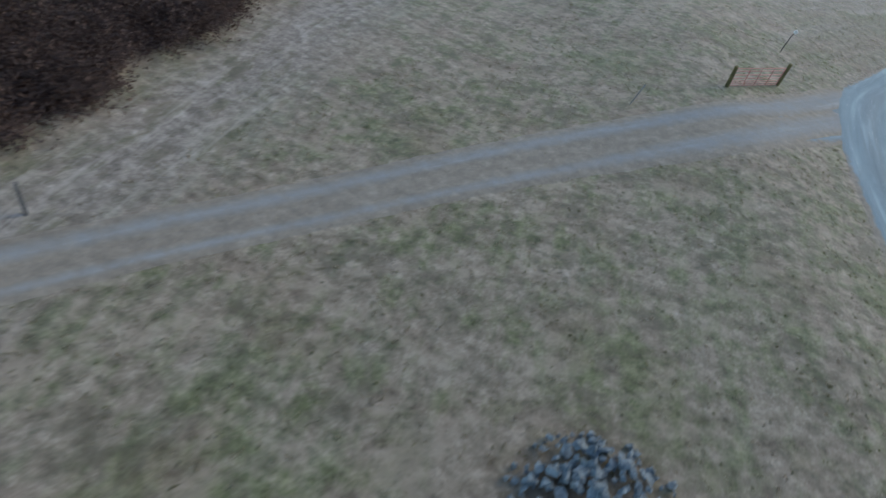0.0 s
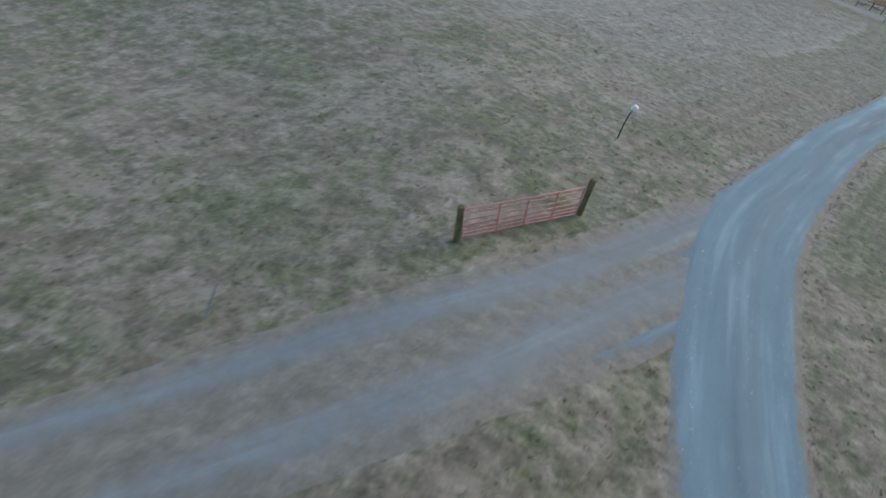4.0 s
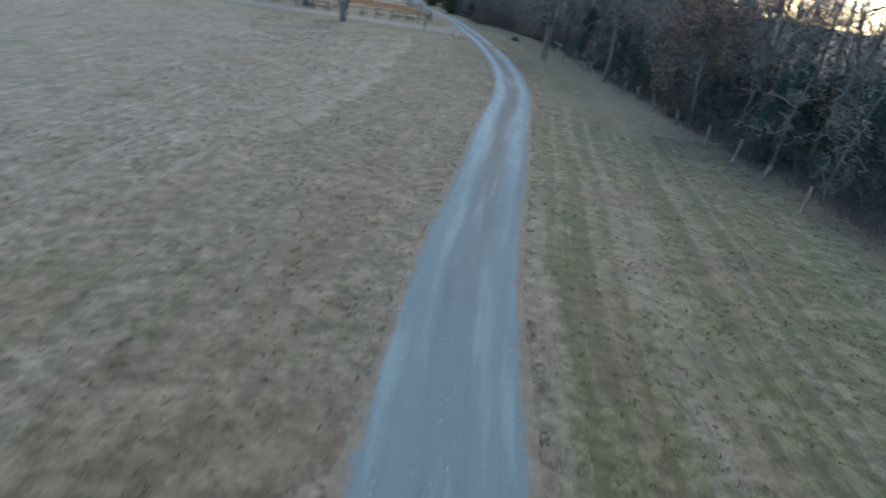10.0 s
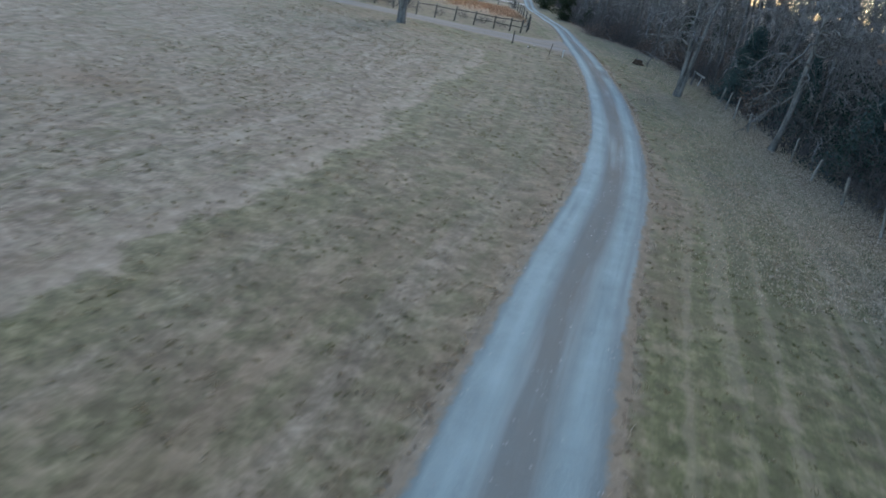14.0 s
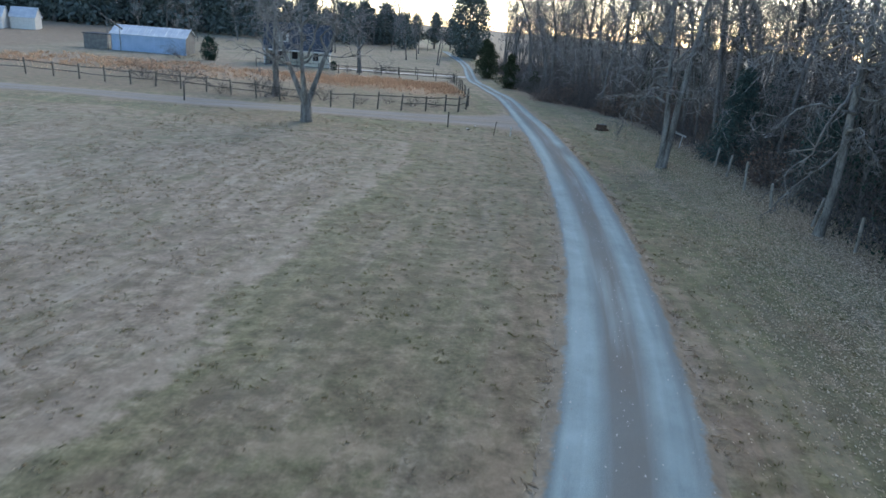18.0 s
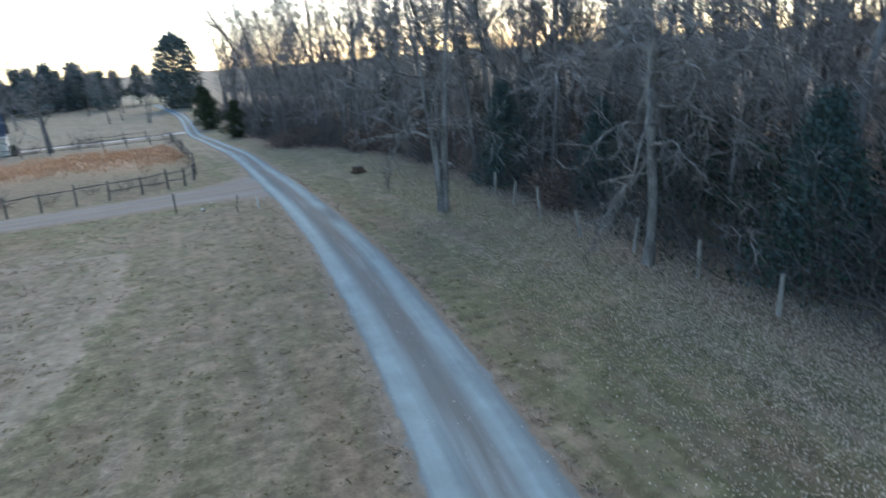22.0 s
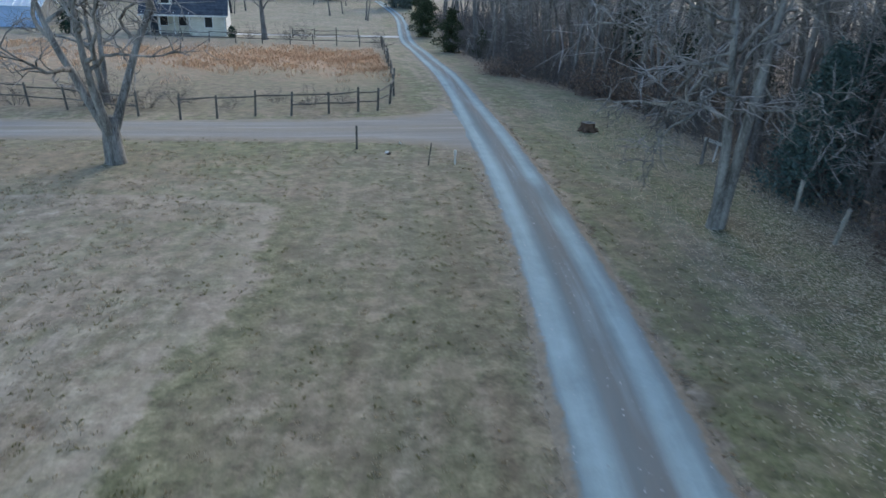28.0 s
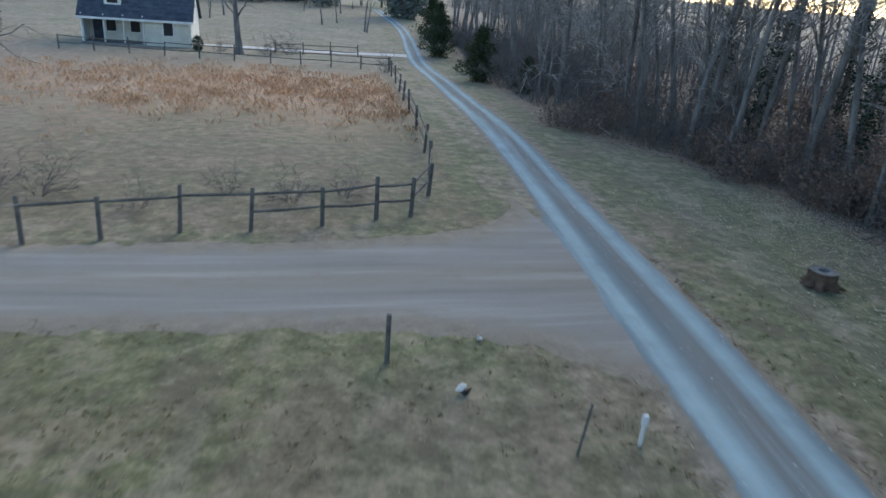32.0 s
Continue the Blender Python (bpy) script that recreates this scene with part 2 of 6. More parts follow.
def turf_material():
    m = mat("winter_turf", 0.95)
    b = m.node_tree.nodes["Principled BSDF"]
    b.inputs["Sheen Weight"].default_value = 0.13
    b.inputs["Sheen Roughness"].default_value = 0.6
    b.inputs["Sheen Tint"].default_value = (0.95, 0.9, 0.82, 1)
    pos = position(m)
    tan, both = tan_turf(m, pos)
    mid = noise_tex(m, 1.1, 5, pos, 0.65)
    big = noise_tex(m, 0.16, 4, pos)
    green = ramp(m, both, [(0.36, (0.04, 0.052, 0.02)), (0.5, (0.11, 0.122, 0.052)), (0.65, (0.235, 0.235, 0.125))])
    brown = ramp(m, both, [(0.36, (0.09, 0.062, 0.043)), (0.65, (0.26, 0.195, 0.14))])
    grey = ramp(m, both, [(0.36, (0.095, 0.08, 0.066)), (0.5, (0.22, 0.194, 0.165)), (0.66, (0.43, 0.39, 0.336))])
    # mown verges: bands and streaks that follow the road
    dist = attribute(m, "road_distance")
    place = m.node_tree.nodes.new("ShaderNodeSeparateXYZ")
    link(m, pos, place.inputs[0])
    lane = combine(m, mathn(m, 'MULTIPLY', dist, 1.7), mathn(m, 'MULTIPLY', place.outputs[1], 0.11))
    streak = noise_tex(m, 1.0, 6, lane, 0.66)
    mown = attribute(m, "mown")
    greener = mathn(m, 'ADD', mathn(m, 'MULTIPLY', big, 0.75), mathn(m, 'MULTIPLY', mid, 0.85))
    greener = mathn(m, 'ADD', greener, mathn(m, 'MULTIPLY', mathn(m, 'SUBTRACT', streak, 0.2), 0.65))
    greener = mathn(m, 'ADD', greener, mathn(m, 'MULTIPLY', attribute(m, "lush"), 0.55))
    colour = mix(m, ramp(m, mathn(m, 'SUBTRACT', greener, 0.5), [(0.4, (0, 0, 0)), (0.6, (0.95, 0.95, 0.95))]), tan, green)
    browner = noise_tex(m, 0.3, 5, pos, 0.62)
    colour = mix(m, ramp(m, browner, [(0.5, (0, 0, 0)), (0.66, (0.65, 0.65, 0.65))]), colour, brown)
    paler = mathn(m, 'ADD', mathn(m, 'MULTIPLY', noise_tex(m, 0.5, 6, pos, 0.7), 0.55), mathn(m, 'MULTIPLY', streak, 0.45))
    colour = mix(m, mathn(m, 'MULTIPLY', mathn(m, 'SUBTRACT', 1.0, attribute(m, "lush")), ramp(m, paler, [(0.51, (0, 0, 0)), (0.66, (0.32, 0.32, 0.32))])), colour, grey)
    tawny = ramp(m, both, [(0.36, (0.084, 0.074, 0.052)), (0.5, (0.156, 0.14, 0.1)), (0.65, (0.274, 0.25, 0.186))])
    colour = mix(m, attribute(m, "tawny"), colour, tawny)
    # flattened straw, dark hollows and small weeds
    patch = noise_tex(m, 0.62, 7, pos, 0.7)
    colour = mix(m, ramp(m, patch, [(0.53, (0, 0, 0)), (0.62, (0.45, 0.45, 0.45))]), colour, (0.345, 0.29, 0.215))
    colour = mix(m, ramp(m, patch, [(0.37, (0.7, 0.7, 0.7)), (0.46, (0, 0, 0))]), colour, (0.10, 0.088, 0.058))
    clump = noise_tex(m, 3.3, 3, pos, 0.5)
    where = ramp(m, noise_tex(m, 0.4, 3, pos), [(0.42, (0.1, 0.1, 0.1)), (0.6, (1, 1, 1))])
    colour = mix(m, mathn(m, 'MULTIPLY', where, ramp(m, clump, [(0.58, (0, 0, 0)), (0.68, (0.6, 0.6, 0.6))])), colour, (0.075, 0.075, 0.045))
    colour = mix(m, mathn(m, 'MULTIPLY', where, ramp(m, clump, [(0.3, (0.32, 0.32, 0.32)), (0.4, (0, 0, 0))])), colour, (0.40, 0.35, 0.27))
    wide = noise_tex(m, 0.55, 4, combine(m, dist, mathn(m, 'MULTIPLY', place.outputs[1], 0.05)), 0.6)
    colour = mix(m, mathn(m, 'MULTIPLY', mown, ramp(m, wide, [(0.52, (0, 0, 0)), (0.62, (0.45, 0.45, 0.45))])), colour, brown)
    colour = mix(m, mathn(m, 'MULTIPLY', mown, ramp(m, wide, [(0.39, (0.35, 0.35, 0.35)), (0.46, (0, 0, 0))])), colour, grey)
    # mower lines on the east verge: thin green furrows between pale swaths
    wave = noise_tex(m, 1.0, 3, combine(m, mathn(m, 'MULTIPLY', dist, 2.0), mathn(m, 'MULTIPLY', place.outputs[1], 0.04)), 0.5)
    wave = mathn(m, 'ADD', wave, mathn(m, 'MULTIPLY', mathn(m, 'SUBTRACT', mid, 0.5), 0.3))
    furrow = attribute(m, "furrow")
    colour = mix(m, mathn(m, 'MULTIPLY', furrow, ramp(m, wave, [(0.515, (0, 0, 0)), (0.57, (0.5, 0.5, 0.5))])), colour, (0.07, 0.078, 0.036))
    colour = mix(m, mathn(m, 'MULTIPLY', furrow, ramp(m, wave, [(0.38, (0.3, 0.3, 0.3)), (0.46, (0, 0, 0))])), colour, (0.32, 0.28, 0.22))
    side = mathn(m, 'ADD', attribute(m, "shoulder"), mathn(m, 'MULTIPLY', mathn(m, 'SUBTRACT', patch, 0.5), 1.6))
    colour = mix(m, ramp(m, side, [(0.12, (0.75, 0.75, 0.75)), (0.55, (0, 0, 0))]), colour, grey)
    rim = mathn(m, 'ADD', attribute(m, "rim"), mathn(m, 'MULTIPLY', mathn(m, 'SUBTRACT', patch, 0.5), 0.8))
    colour = mix(m, ramp(m, rim, [(0.2, (0, 0, 0)), (0.42, (0.7, 0.7, 0.7)), (0.48, (0.7, 0.7, 0.7)), (0.56, (0, 0, 0))]), colour, green)
    colour = mix(m, ramp(m, rim, [(0.5, (0, 0, 0)), (0.58, (0.32, 0.32, 0.32)), (0.64, (0.32, 0.32, 0.32)), (0.8, (0, 0, 0))]), colour, (0.44, 0.39, 0.325))
    rough = combine(m, mathn(m, 'MULTIPLY', dist, 1.5), mathn(m, 'MULTIPLY', place.outputs[1], 0.5))
    lumps = noise_tex(m, 0.85, 6, rough, 0.66)
    meadow = mathn(m, 'MULTIPLY', attribute(m, "meadow"), ramp(m, lumps, [(0.36, (0.15, 0.15, 0.15)), (0.5, (1, 1, 1))]))
    colour = mix(m, meadow, colour, grey)
    colour = mix(m, mathn(m, 'MULTIPLY', attribute(m, "meadow"), ramp(m, lumps, [(0.36, (0.8, 0.8, 0.8)), (0.47, (0, 0, 0))])), colour, (0.095, 0.09, 0.06))
    swath = mathn(m, 'ADD', mathn(m, 'MULTIPLY', streak, 0.7), mathn(m, 'MULTIPLY', mid, 0.3))
    colour = mix(m, mathn(m, 'MULTIPLY', attribute(m, "meadow"), ramp(m, swath, [(0.52, (0, 0, 0)), (0.62, (0.75, 0.75, 0.75))])), colour, (0.42, 0.378, 0.325))
    colour = mix(m, mathn(m, 'MULTIPLY', attribute(m, "meadow"), ramp(m, swath, [(0.36, (0.7, 0.7, 0.7)), (0.46, (0, 0, 0))])), colour, (0.125, 0.105, 0.078))
    colour = mix(m, mathn(m, 'MULTIPLY', attribute(m, "litter"), ramp(m, mid, [(0.3, (0.3, 0.3, 0.3)), (0.6, (1, 1, 1))])), colour, brown)
    sedge = mathn(m, 'MULTIPLY', attribute(m, "sedge"), ramp(m, mid, [(0.38, (0.25, 0.25, 0.25)), (0.58, (1, 1, 1))]))
    colour = mix(m, sedge, colour, ramp(m, both, [(0.38, (0.42, 0.24, 0.14)), (0.62, (0.70, 0.44, 0.28))]))
    paint(m, colour)
    bump(m, both, 0.42, 0.06)
    return m


TURF = turf_material()


# ---- mesh helpers ----
def mesh_from(name, verts, faces, smooth=False):
    me = bpy.data.meshes.new(name)
    me.from_pydata([tuple(v) for v in verts], [], [tuple(f) for f in faces])
    if smooth:
        me.polygons.foreach_set("use_smooth", [True] * len(me.polygons))
    me.update()
    return me


def mesh_arrays(name, verts, faces):
    """A mesh straight from arrays; all faces have the same number of corners."""
    me = bpy.data.meshes.new(name)
    k = faces.shape[1]
    me.vertices.add(len(verts))
    me.vertices.foreach_set("co", verts.astype(np.float32).ravel())
    me.loops.add(faces.size)
    me.loops.foreach_set("vertex_index", faces.astype(np.int32).ravel())
    me.polygons.add(len(faces))
    me.polygons.foreach_set("loop_start", np.arange(0, faces.size, k, dtype=np.int32))
    me.update(calc_edges=True)
    return me


def thing(name, m, label, category, group=""):
    ob = new(name)
    ob.empty_display_size = 0.2
    ob.matrix_world = m
    return tagged(ob, label, category, group)


def link_mesh(name, me, material, parent=None, label=""):
    ob = new(name, me)
    if not me.materials:
        me.materials.append(material)
    if parent is not None:
        ob.parent = parent
    if label:
        tagged(ob, label)
    return ob


def part(name, bm, material, parent, label="", smooth=False):
    me = bpy.data.meshes.new(name)
    bm.to_mesh(me)
    bm.free()
    if smooth:
        me.polygons.foreach_set("use_smooth", [True] * len(me.polygons))
    return link_mesh(name, me, material, parent, label)


def box(bm, x0, x1, y0, y1, z0, z1, bevel=0.0):
    r = bmesh.ops.create_cube(bm, size=1.0, matrix=Matrix.Translation(((x0 + x1) / 2, (y0 + y1) / 2, (z0 + z1) / 2))
                              @ Matrix.Diagonal((x1 - x0, y1 - y0, z1 - z0, 1)))
    if bevel:
        edges = {e for v in r["verts"] for e in v.link_edges}
        bmesh.ops.bevel(bm, geom=list(edges), offset=bevel, segments=1, affect='EDGES')
    return bm


def boxes(*dims, bevel=0.0):
    bm = bmesh.new()
    for d in dims:
        box(bm, *d, bevel=bevel)
    return bm


class Tubes:
    """Collects tapered tubes into one vertex and face list."""

    def __init__(self):
        self.verts, self.faces = [], []

    def add(self, points, radii, sides=5):
        base = len(self.verts)
        up = Vector((0.31, 0.17, 0.93))
        for i, p in enumerate(points):
            d = (points[min(i + 1, len(points) - 1)] - points[max(i - 1, 0)]).normalized()
            u = d.cross(up if abs(d.dot(up)) < 0.95 else Vector((1, 0, 0))).normalized()
            v = d.cross(u)
            for k in range(sides):
                ang = 2 * math.pi * k / sides
                self.verts.append(p + (u * math.cos(ang) + v * math.sin(ang)) * radii[i])
        for i in range(len(points) - 1):
            for k in range(sides):
                a, b = base + i * sides + k, base + i * sides + (k + 1) % sides
                self.faces.append((a, b, b + sides, a + sides))
        n = base + (len(points) - 1) * sides
        self.faces.append(tuple(n + k for k in range(sides)))

    def mesh(self, name, smooth=True):
        return mesh_from(name, self.verts, self.faces, smooth)


def wander(rng, start, way, length, n, bend, rise=0.0):
    """A crooked line from start."""
    pts, d = [start.copy()], way.normalized()
    for i in range(n):
        d = (d + Vector((rng.gauss(0, bend), rng.gauss(0, bend), rng.gauss(0, bend) + rise))).normalized()
        pts.append(pts[-1] + d * (length / n))
    return pts, d


def along(pts, f):
    s = f * (len(pts) - 1)
    i = min(int(s), len(pts) - 2)
    return pts[i].lerp(pts[i + 1], s - i), (pts[i + 1] - pts[i]).normalized()


def side_way(rng, d, spread):
    o = Vector((rng.gauss(0, 1), rng.gauss(0, 1), rng.gauss(0, 0.6)))
    o = (o - d * o.dot(d)).normalized()
    return (d * math.cos(spread) + o * math.sin(spread)).normalized()


# ---- the lie of the land ----
K = 1.15     # metres in one unit of the plan


def at(x, y, z=0.0):
    return (K * x, K * y, z)


ROAD = [at(x, y)[:2] for x, y in ((33, -34), (22, -15), (13.8, 1.2), (9.55, 10.9), (6.9, 20.7), (5.55, 28), (5.2, 34), (5.25, 37), (5.7, 39.7), (6.2, 42), (7.6, 47.4),
        (8.65, 51.3), (9.75, 54.8), (11.85, 60.9), (13.15, 65), (15.3, 71.5), (16.9, 76), (18.85, 83.6), (20.3, 91.5), (21.2, 97.5), (21.85, 104), (22.45, 112),
        (23.0, 120), (23.6, 135), (24.0, 150), (24.3, 160), (25.3, 172), (26.3, 184), (27, 200), (26, 230))]
ROAD_HALF = [1.35, 1.35, 1.35, 1.35, 1.4, 1.38, 1.6, 1.62, 1.56, 1.5, 1.4, 1.38, 1.34, 1.33, 1.33, 1.3, 1.25, 1.2, 1.17, 1.14, 1.08, 1.0, 0.92, 0.86, 0.85, 0.85, 0.85, 0.85, 0.85, 0.85]


def smooth_line(points, widths, step=0.5):
    """A Catmull-Rom line through the points, with its widths, at even steps."""
    p = [Vector((*q, 0)) for q in points]
    p = [2 * p[0] - p[1]] + p + [2 * p[-1] - p[-2]]
    out = []
    for i in range(1, len(p) - 2):
        n = max(2, int((p[i + 1] - p[i]).length / step))
        for k in range(n):
            t = k / n
            q = 0.5 * (2 * p[i] + (p[i + 1] - p[i - 1]) * t + (2 * p[i - 1] - 5 * p[i] + 4 * p[i + 1] - p[i + 2]) * t * t
                       + (3 * p[i] - p[i - 1] - 3 * p[i + 1] + p[i + 2]) * t ** 3)
            w = widths[i - 1] * (1 - t) + widths[i] * t
            out.append((q.x, q.y, w))
    return np.array(out)


def eased(line, reach):
    """The same line with its small wobbles ironed out."""
    w = np.hanning(2 * reach + 3)[1:-1]
    pad = np.pad(line, ((reach, reach), (0, 0)), 'reflect', reflect_type='odd')
    return np.stack([np.convolve(pad[:, k], w / w.sum(), 'valid') for k in range(line.shape[1])], 1)


ROAD_LINE = eased(smooth_line(ROAD, ROAD_HALF), 9)


def soft(v):
    v = np.clip(v, 0, 1)
    return v * v * (3 - 2 * v)


def ground(x, y):
    """Height of the land: level meadow, a slope down to the south-west, a fall towards the farm, a ditch at the wood's edge."""
    x, y = np.asarray(x, float), np.asarray(y, float)
    z = -1.1 * soft((y - 140) / 45) + 0.9 * soft((y - 210) / 60) - 0.004 * np.clip(y - 300, 0, 600)
    west = 29.0 * 0.35 - 0.1 - x - 0.35 * y
    west = 0.5 * (west + np.sqrt(west * west + 2.0))
    z = z - 5.0 * np.tanh(0.048 * west) * soft((62 - y) / 26)
    z = z - 0.35 * soft((x - 33) / 5) * soft((y - 30) / 30)
    z = z + 0.05 * np.sin(x * 0.37 + 1.3) * np.sin(y * 0.29) + 0.07 * np.sin(x * 0.11 + 0.4) * np.sin(y * 0.083 + 1.0)
    return z


def gz(x, y):
    return float(ground(x, y))


def spot(x, y, turn=0.0, dz=0.0):
    """A pose on the ground at a place of the plan."""
    X, Y, _ = at(x, y)
    return pose(X, Y, gz(X, Y) + dz, 0, 0, turn)


def road_side(x, y):
    """Signed distance from the road's middle: positive on its east side."""
    x, y = np.asarray(x, float).ravel(), np.asarray(y, float).ravel()
    line = ROAD_LINE[::3]
    d = np.full(len(x), 1e9)
    s = np.ones(len(x))
    tx, ty = np.gradient(line[:, 0]), np.gradient(line[:, 1])
    for (lx, ly, _), ux, uy in zip(line, tx, ty):
        dd = (x - lx) ** 2 + (y - ly) ** 2
        near = dd < d
        d[near] = dd[near]
        s[near] = np.sign((x[near] - lx) * uy - (y[near] - ly) * ux)
    return np.sqrt(d) * s


def wood_edge(y):
    """x of the wood's western edge at y, in metres."""
    return np.interp(np.asarray(y, float) / K, [-20, 20, 50, 62, 77, 88, 97, 103, 112, 118, 123, 128, 137, 160, 200],
                     [22, 22, 23.5, 25.0, 26.3, 27.7, 29.2, 30.2, 31.4, 31.2, 29.5, 26.8, 26.8, 28.5, 33]) * K


def left_edge(y):
    """x of the brush beside the side track at y, in metres."""
    return np.interp(np.asarray(y, float) / K, [-20, 6.7, 9.2, 12.4, 15, 17.9, 20, 27, 31, 36, 40], [-14.5, -16.9, -17.4, -18.3, -18.7, -19.5, -20.3, -21.2, -23, -26, -33]) * K


def build_ground():
    def steps(a, b, lo, hi, fine):
        inner = np.arange(lo, hi + fine / 2, fine)
        left = lo - np.cumsum(fine * 1.22 ** np.arange(1, 60))
        right = hi + np.cumsum(fine * 1.22 ** np.arange(1, 60))
        return np.r_[left[left > a][::-1], inner, right[right < b]]
    xs, ys = steps(-2500, 2500, -26, 46, 0.5), steps(-1500, 4000, -12, 180, 0.5)
    X, Y = np.meshgrid(xs, ys)
    Z = ground(X, Y)
    rng = np.random.default_rng(4)
    Z = Z + rng.normal(0, 0.005, Z.shape) * (np.abs(X - 10) < 40)
    nx, ny = len(xs), len(ys)
    i, j = np.meshgrid(np.arange(nx - 1), np.arange(ny - 1))
    a = (j * nx + i).ravel()
    faces = np.stack([a, a + 1, a + nx + 1, a + nx], 1)
    me = mesh_arrays("ground", np.stack([X.ravel(), Y.ravel(), Z.ravel()], 1), faces)
    dist = road_side(X, Y)
    x, y = X.ravel(), Y.ravel()
    verge = 8.6 + 0.5 * np.sin(y * 0.21) + 0.3 * np.sin(y * 0.9)
    mown = np.where(dist < 0, 1 - soft((-dist - verge) / 1.2), 1.0)
    mown = mown * (1 - soft((y / K - 106) / 3)) * soft((y / K - 36) / 6)
    mown[(dist > 0) & (y / K > 100)] = 0.6
    meadow = np.where(dist < 0, 0.6 * soft((-dist - verge + 2.2) / 5.5), 0.0) * soft((y / K - 44) / 14)
    meadow = np.maximum(meadow * (1 - 0.45 * soft((y / K - 93) / 5)) * (1 - soft((y / K - 102) / 4)), 0.25 * soft((y / K - 145) / 5) * (dist < -3))
    meadow = np.maximum(meadow, 0.9 * np.exp(-((x - left_edge(y) - 3) / 2.6) ** 2) * (1 - soft((y - 30) / 8)))
    litter = soft((x - wood_edge(y) + 1.6) / 2.4)
    litter = np.maximum(litter, soft((left_edge(y) - x) / 0.8))
    litter = np.maximum(litter, np.interp(x / K, [2, 10, 18], [0.85, 0.65, 0.45]) * soft((y / K - 113.2) / 2) * (1 - soft((y / K - 150) / 6)) * (dist < -3.5))
    for px, py, pr in ((1.0, 77.0, 1.6), (0.12, 6.2, 1.9), (15.6, 59.0, 1.0), (6, 46, 1.5), (6.2, 106.4, 2.6), (4.0, 107.4, 2.0)):
        litter = np.maximum(litter, 0.9 * np.exp(-((x - K * px) ** 2 * 0.35 + (y - K * py) ** 2) / pr ** 2))
    lush = 1.0 * soft((dist - 1.3) / 1.5) * soft((y / K - 76) / 12) * (1 - soft((x - wood_edge(y) + 1.5) / 2.5)) * (1 - 0.5 * soft((y / K - 120) / 20))
    lush = np.maximum(lush, 0.72 * soft((dist - 1.5) / 2) * soft((y / K - 34) / 6) * (1 - soft((y / K - 90) / 10)))
    lush = np.maximum(lush, 0.1 * soft((-dist - 1.5) / 1) * (1 - soft((-dist - 7) / 2)) * soft((y / K - 70) / 20) * (1 - soft((y / K - 105) / 4)))
    for px, py, pr, pw in ((3.35, 21.1, 2.2, 0.6), (5.2, 18.2, 2.6, 0.7), (-1.14, 17.4, 1.8, 0.35), (-4.5, 24.6, 0.6, 0.8), (2.4, 14.3, 2.4, 0.3), (-6.4, 6.8, 2.0, 0.3)):
        lush = np.maximum(lush, pw * np.exp(-((x - K * px) ** 2 + (y - K * py) ** 2) / pr ** 2))
    f = np.clip(((x / K + 2.0) * 2.6 + (y / K - 28.0) * 4.9) / (2.6 ** 2 + 4.9 ** 2), 0, 1)
    lush = np.maximum(lush, 1.0 * np.exp(-((x / K + 2.0 - 2.6 * f) ** 2 + (y / K - 28.0 - 4.9 * f) ** 2) / 0.35 ** 2))
    lush = lush - 0.3 * (1 - soft((y / K - 30) / 14))
    sedge = np.exp(-np.abs((y / K - 136.5 - 1.5 * np.sin(x * 0.6)) / 9.0) ** 2.4) * np.interp(x / K, [-14, 0, 6, 10, 19.4, 20.4], [0.1, 0.35, 0.5, 0.8, 0.85, 0])
    lush = np.maximum(lush, 0.4 * soft((y / K - 113) / 3) * (1 - soft((y / K - 128) / 6)) * (dist < -2.5))
    lush = np.maximum(lush, 0.55 * np.exp(-((y / K - 107.6) / 1.6) ** 2) * soft((-dist - 2) / 3) * (x > -30))
    shoulder = np.clip(np.abs(dist) - np.interp(y, ROAD_LINE[:, 1], ROAD_LINE[:, 2]), -1, 4)
    rim = np.clip(0.5 + 0.2 * (-dist - verge), -1, 2) * soft((y / K - 58) / 6) * (1 - soft((y / K - 100) / 4))
    furrow = soft((dist - 1.6) / 0.8) * (1 - soft((dist - 8.5) / 2.5)) * soft((y / K - 36) / 6) * (1 - 0.6 * soft((y / K - 78) / 8)) * (1 - soft((y / K - 92) / 8))
    furrow = np.maximum(furrow, 0.35 * soft((-dist - 1.8) / 0.8) * (1 - soft((-dist - 6.5) / 2)) * soft((y / K - 40) / 6) * (1 - soft((y / K - 104) / 4)))
    tawny = 0.5 * soft((-dist - 0.6) / 0.6) * (1 - soft((-dist - verge + 1.2) / 1.5)) * soft((y / K - 40) / 12) * (1 - soft((y / K - 106) / 3))
    for name, values in (("tawny", tawny), ("furrow", furrow), ("shoulder", shoulder), ("rim", rim), ("lush", lush), ("sedge", sedge), ("road_distance", np.clip(dist, -60, 60)), ("mown", mown), ("meadow", meadow), ("litter", litter)):
        me.attributes.new(name, 'FLOAT', 'POINT').data.foreach_set("value", values.astype(np.float32))
    me.polygons.foreach_set("use_smooth", np.ones(len(me.polygons), bool))
    ob = link_mesh("ground", me, TURF)
    tagged(ob, "dormant tan and green grassland with mown strips and bare patches", "ground", kind="structure")


build_ground()


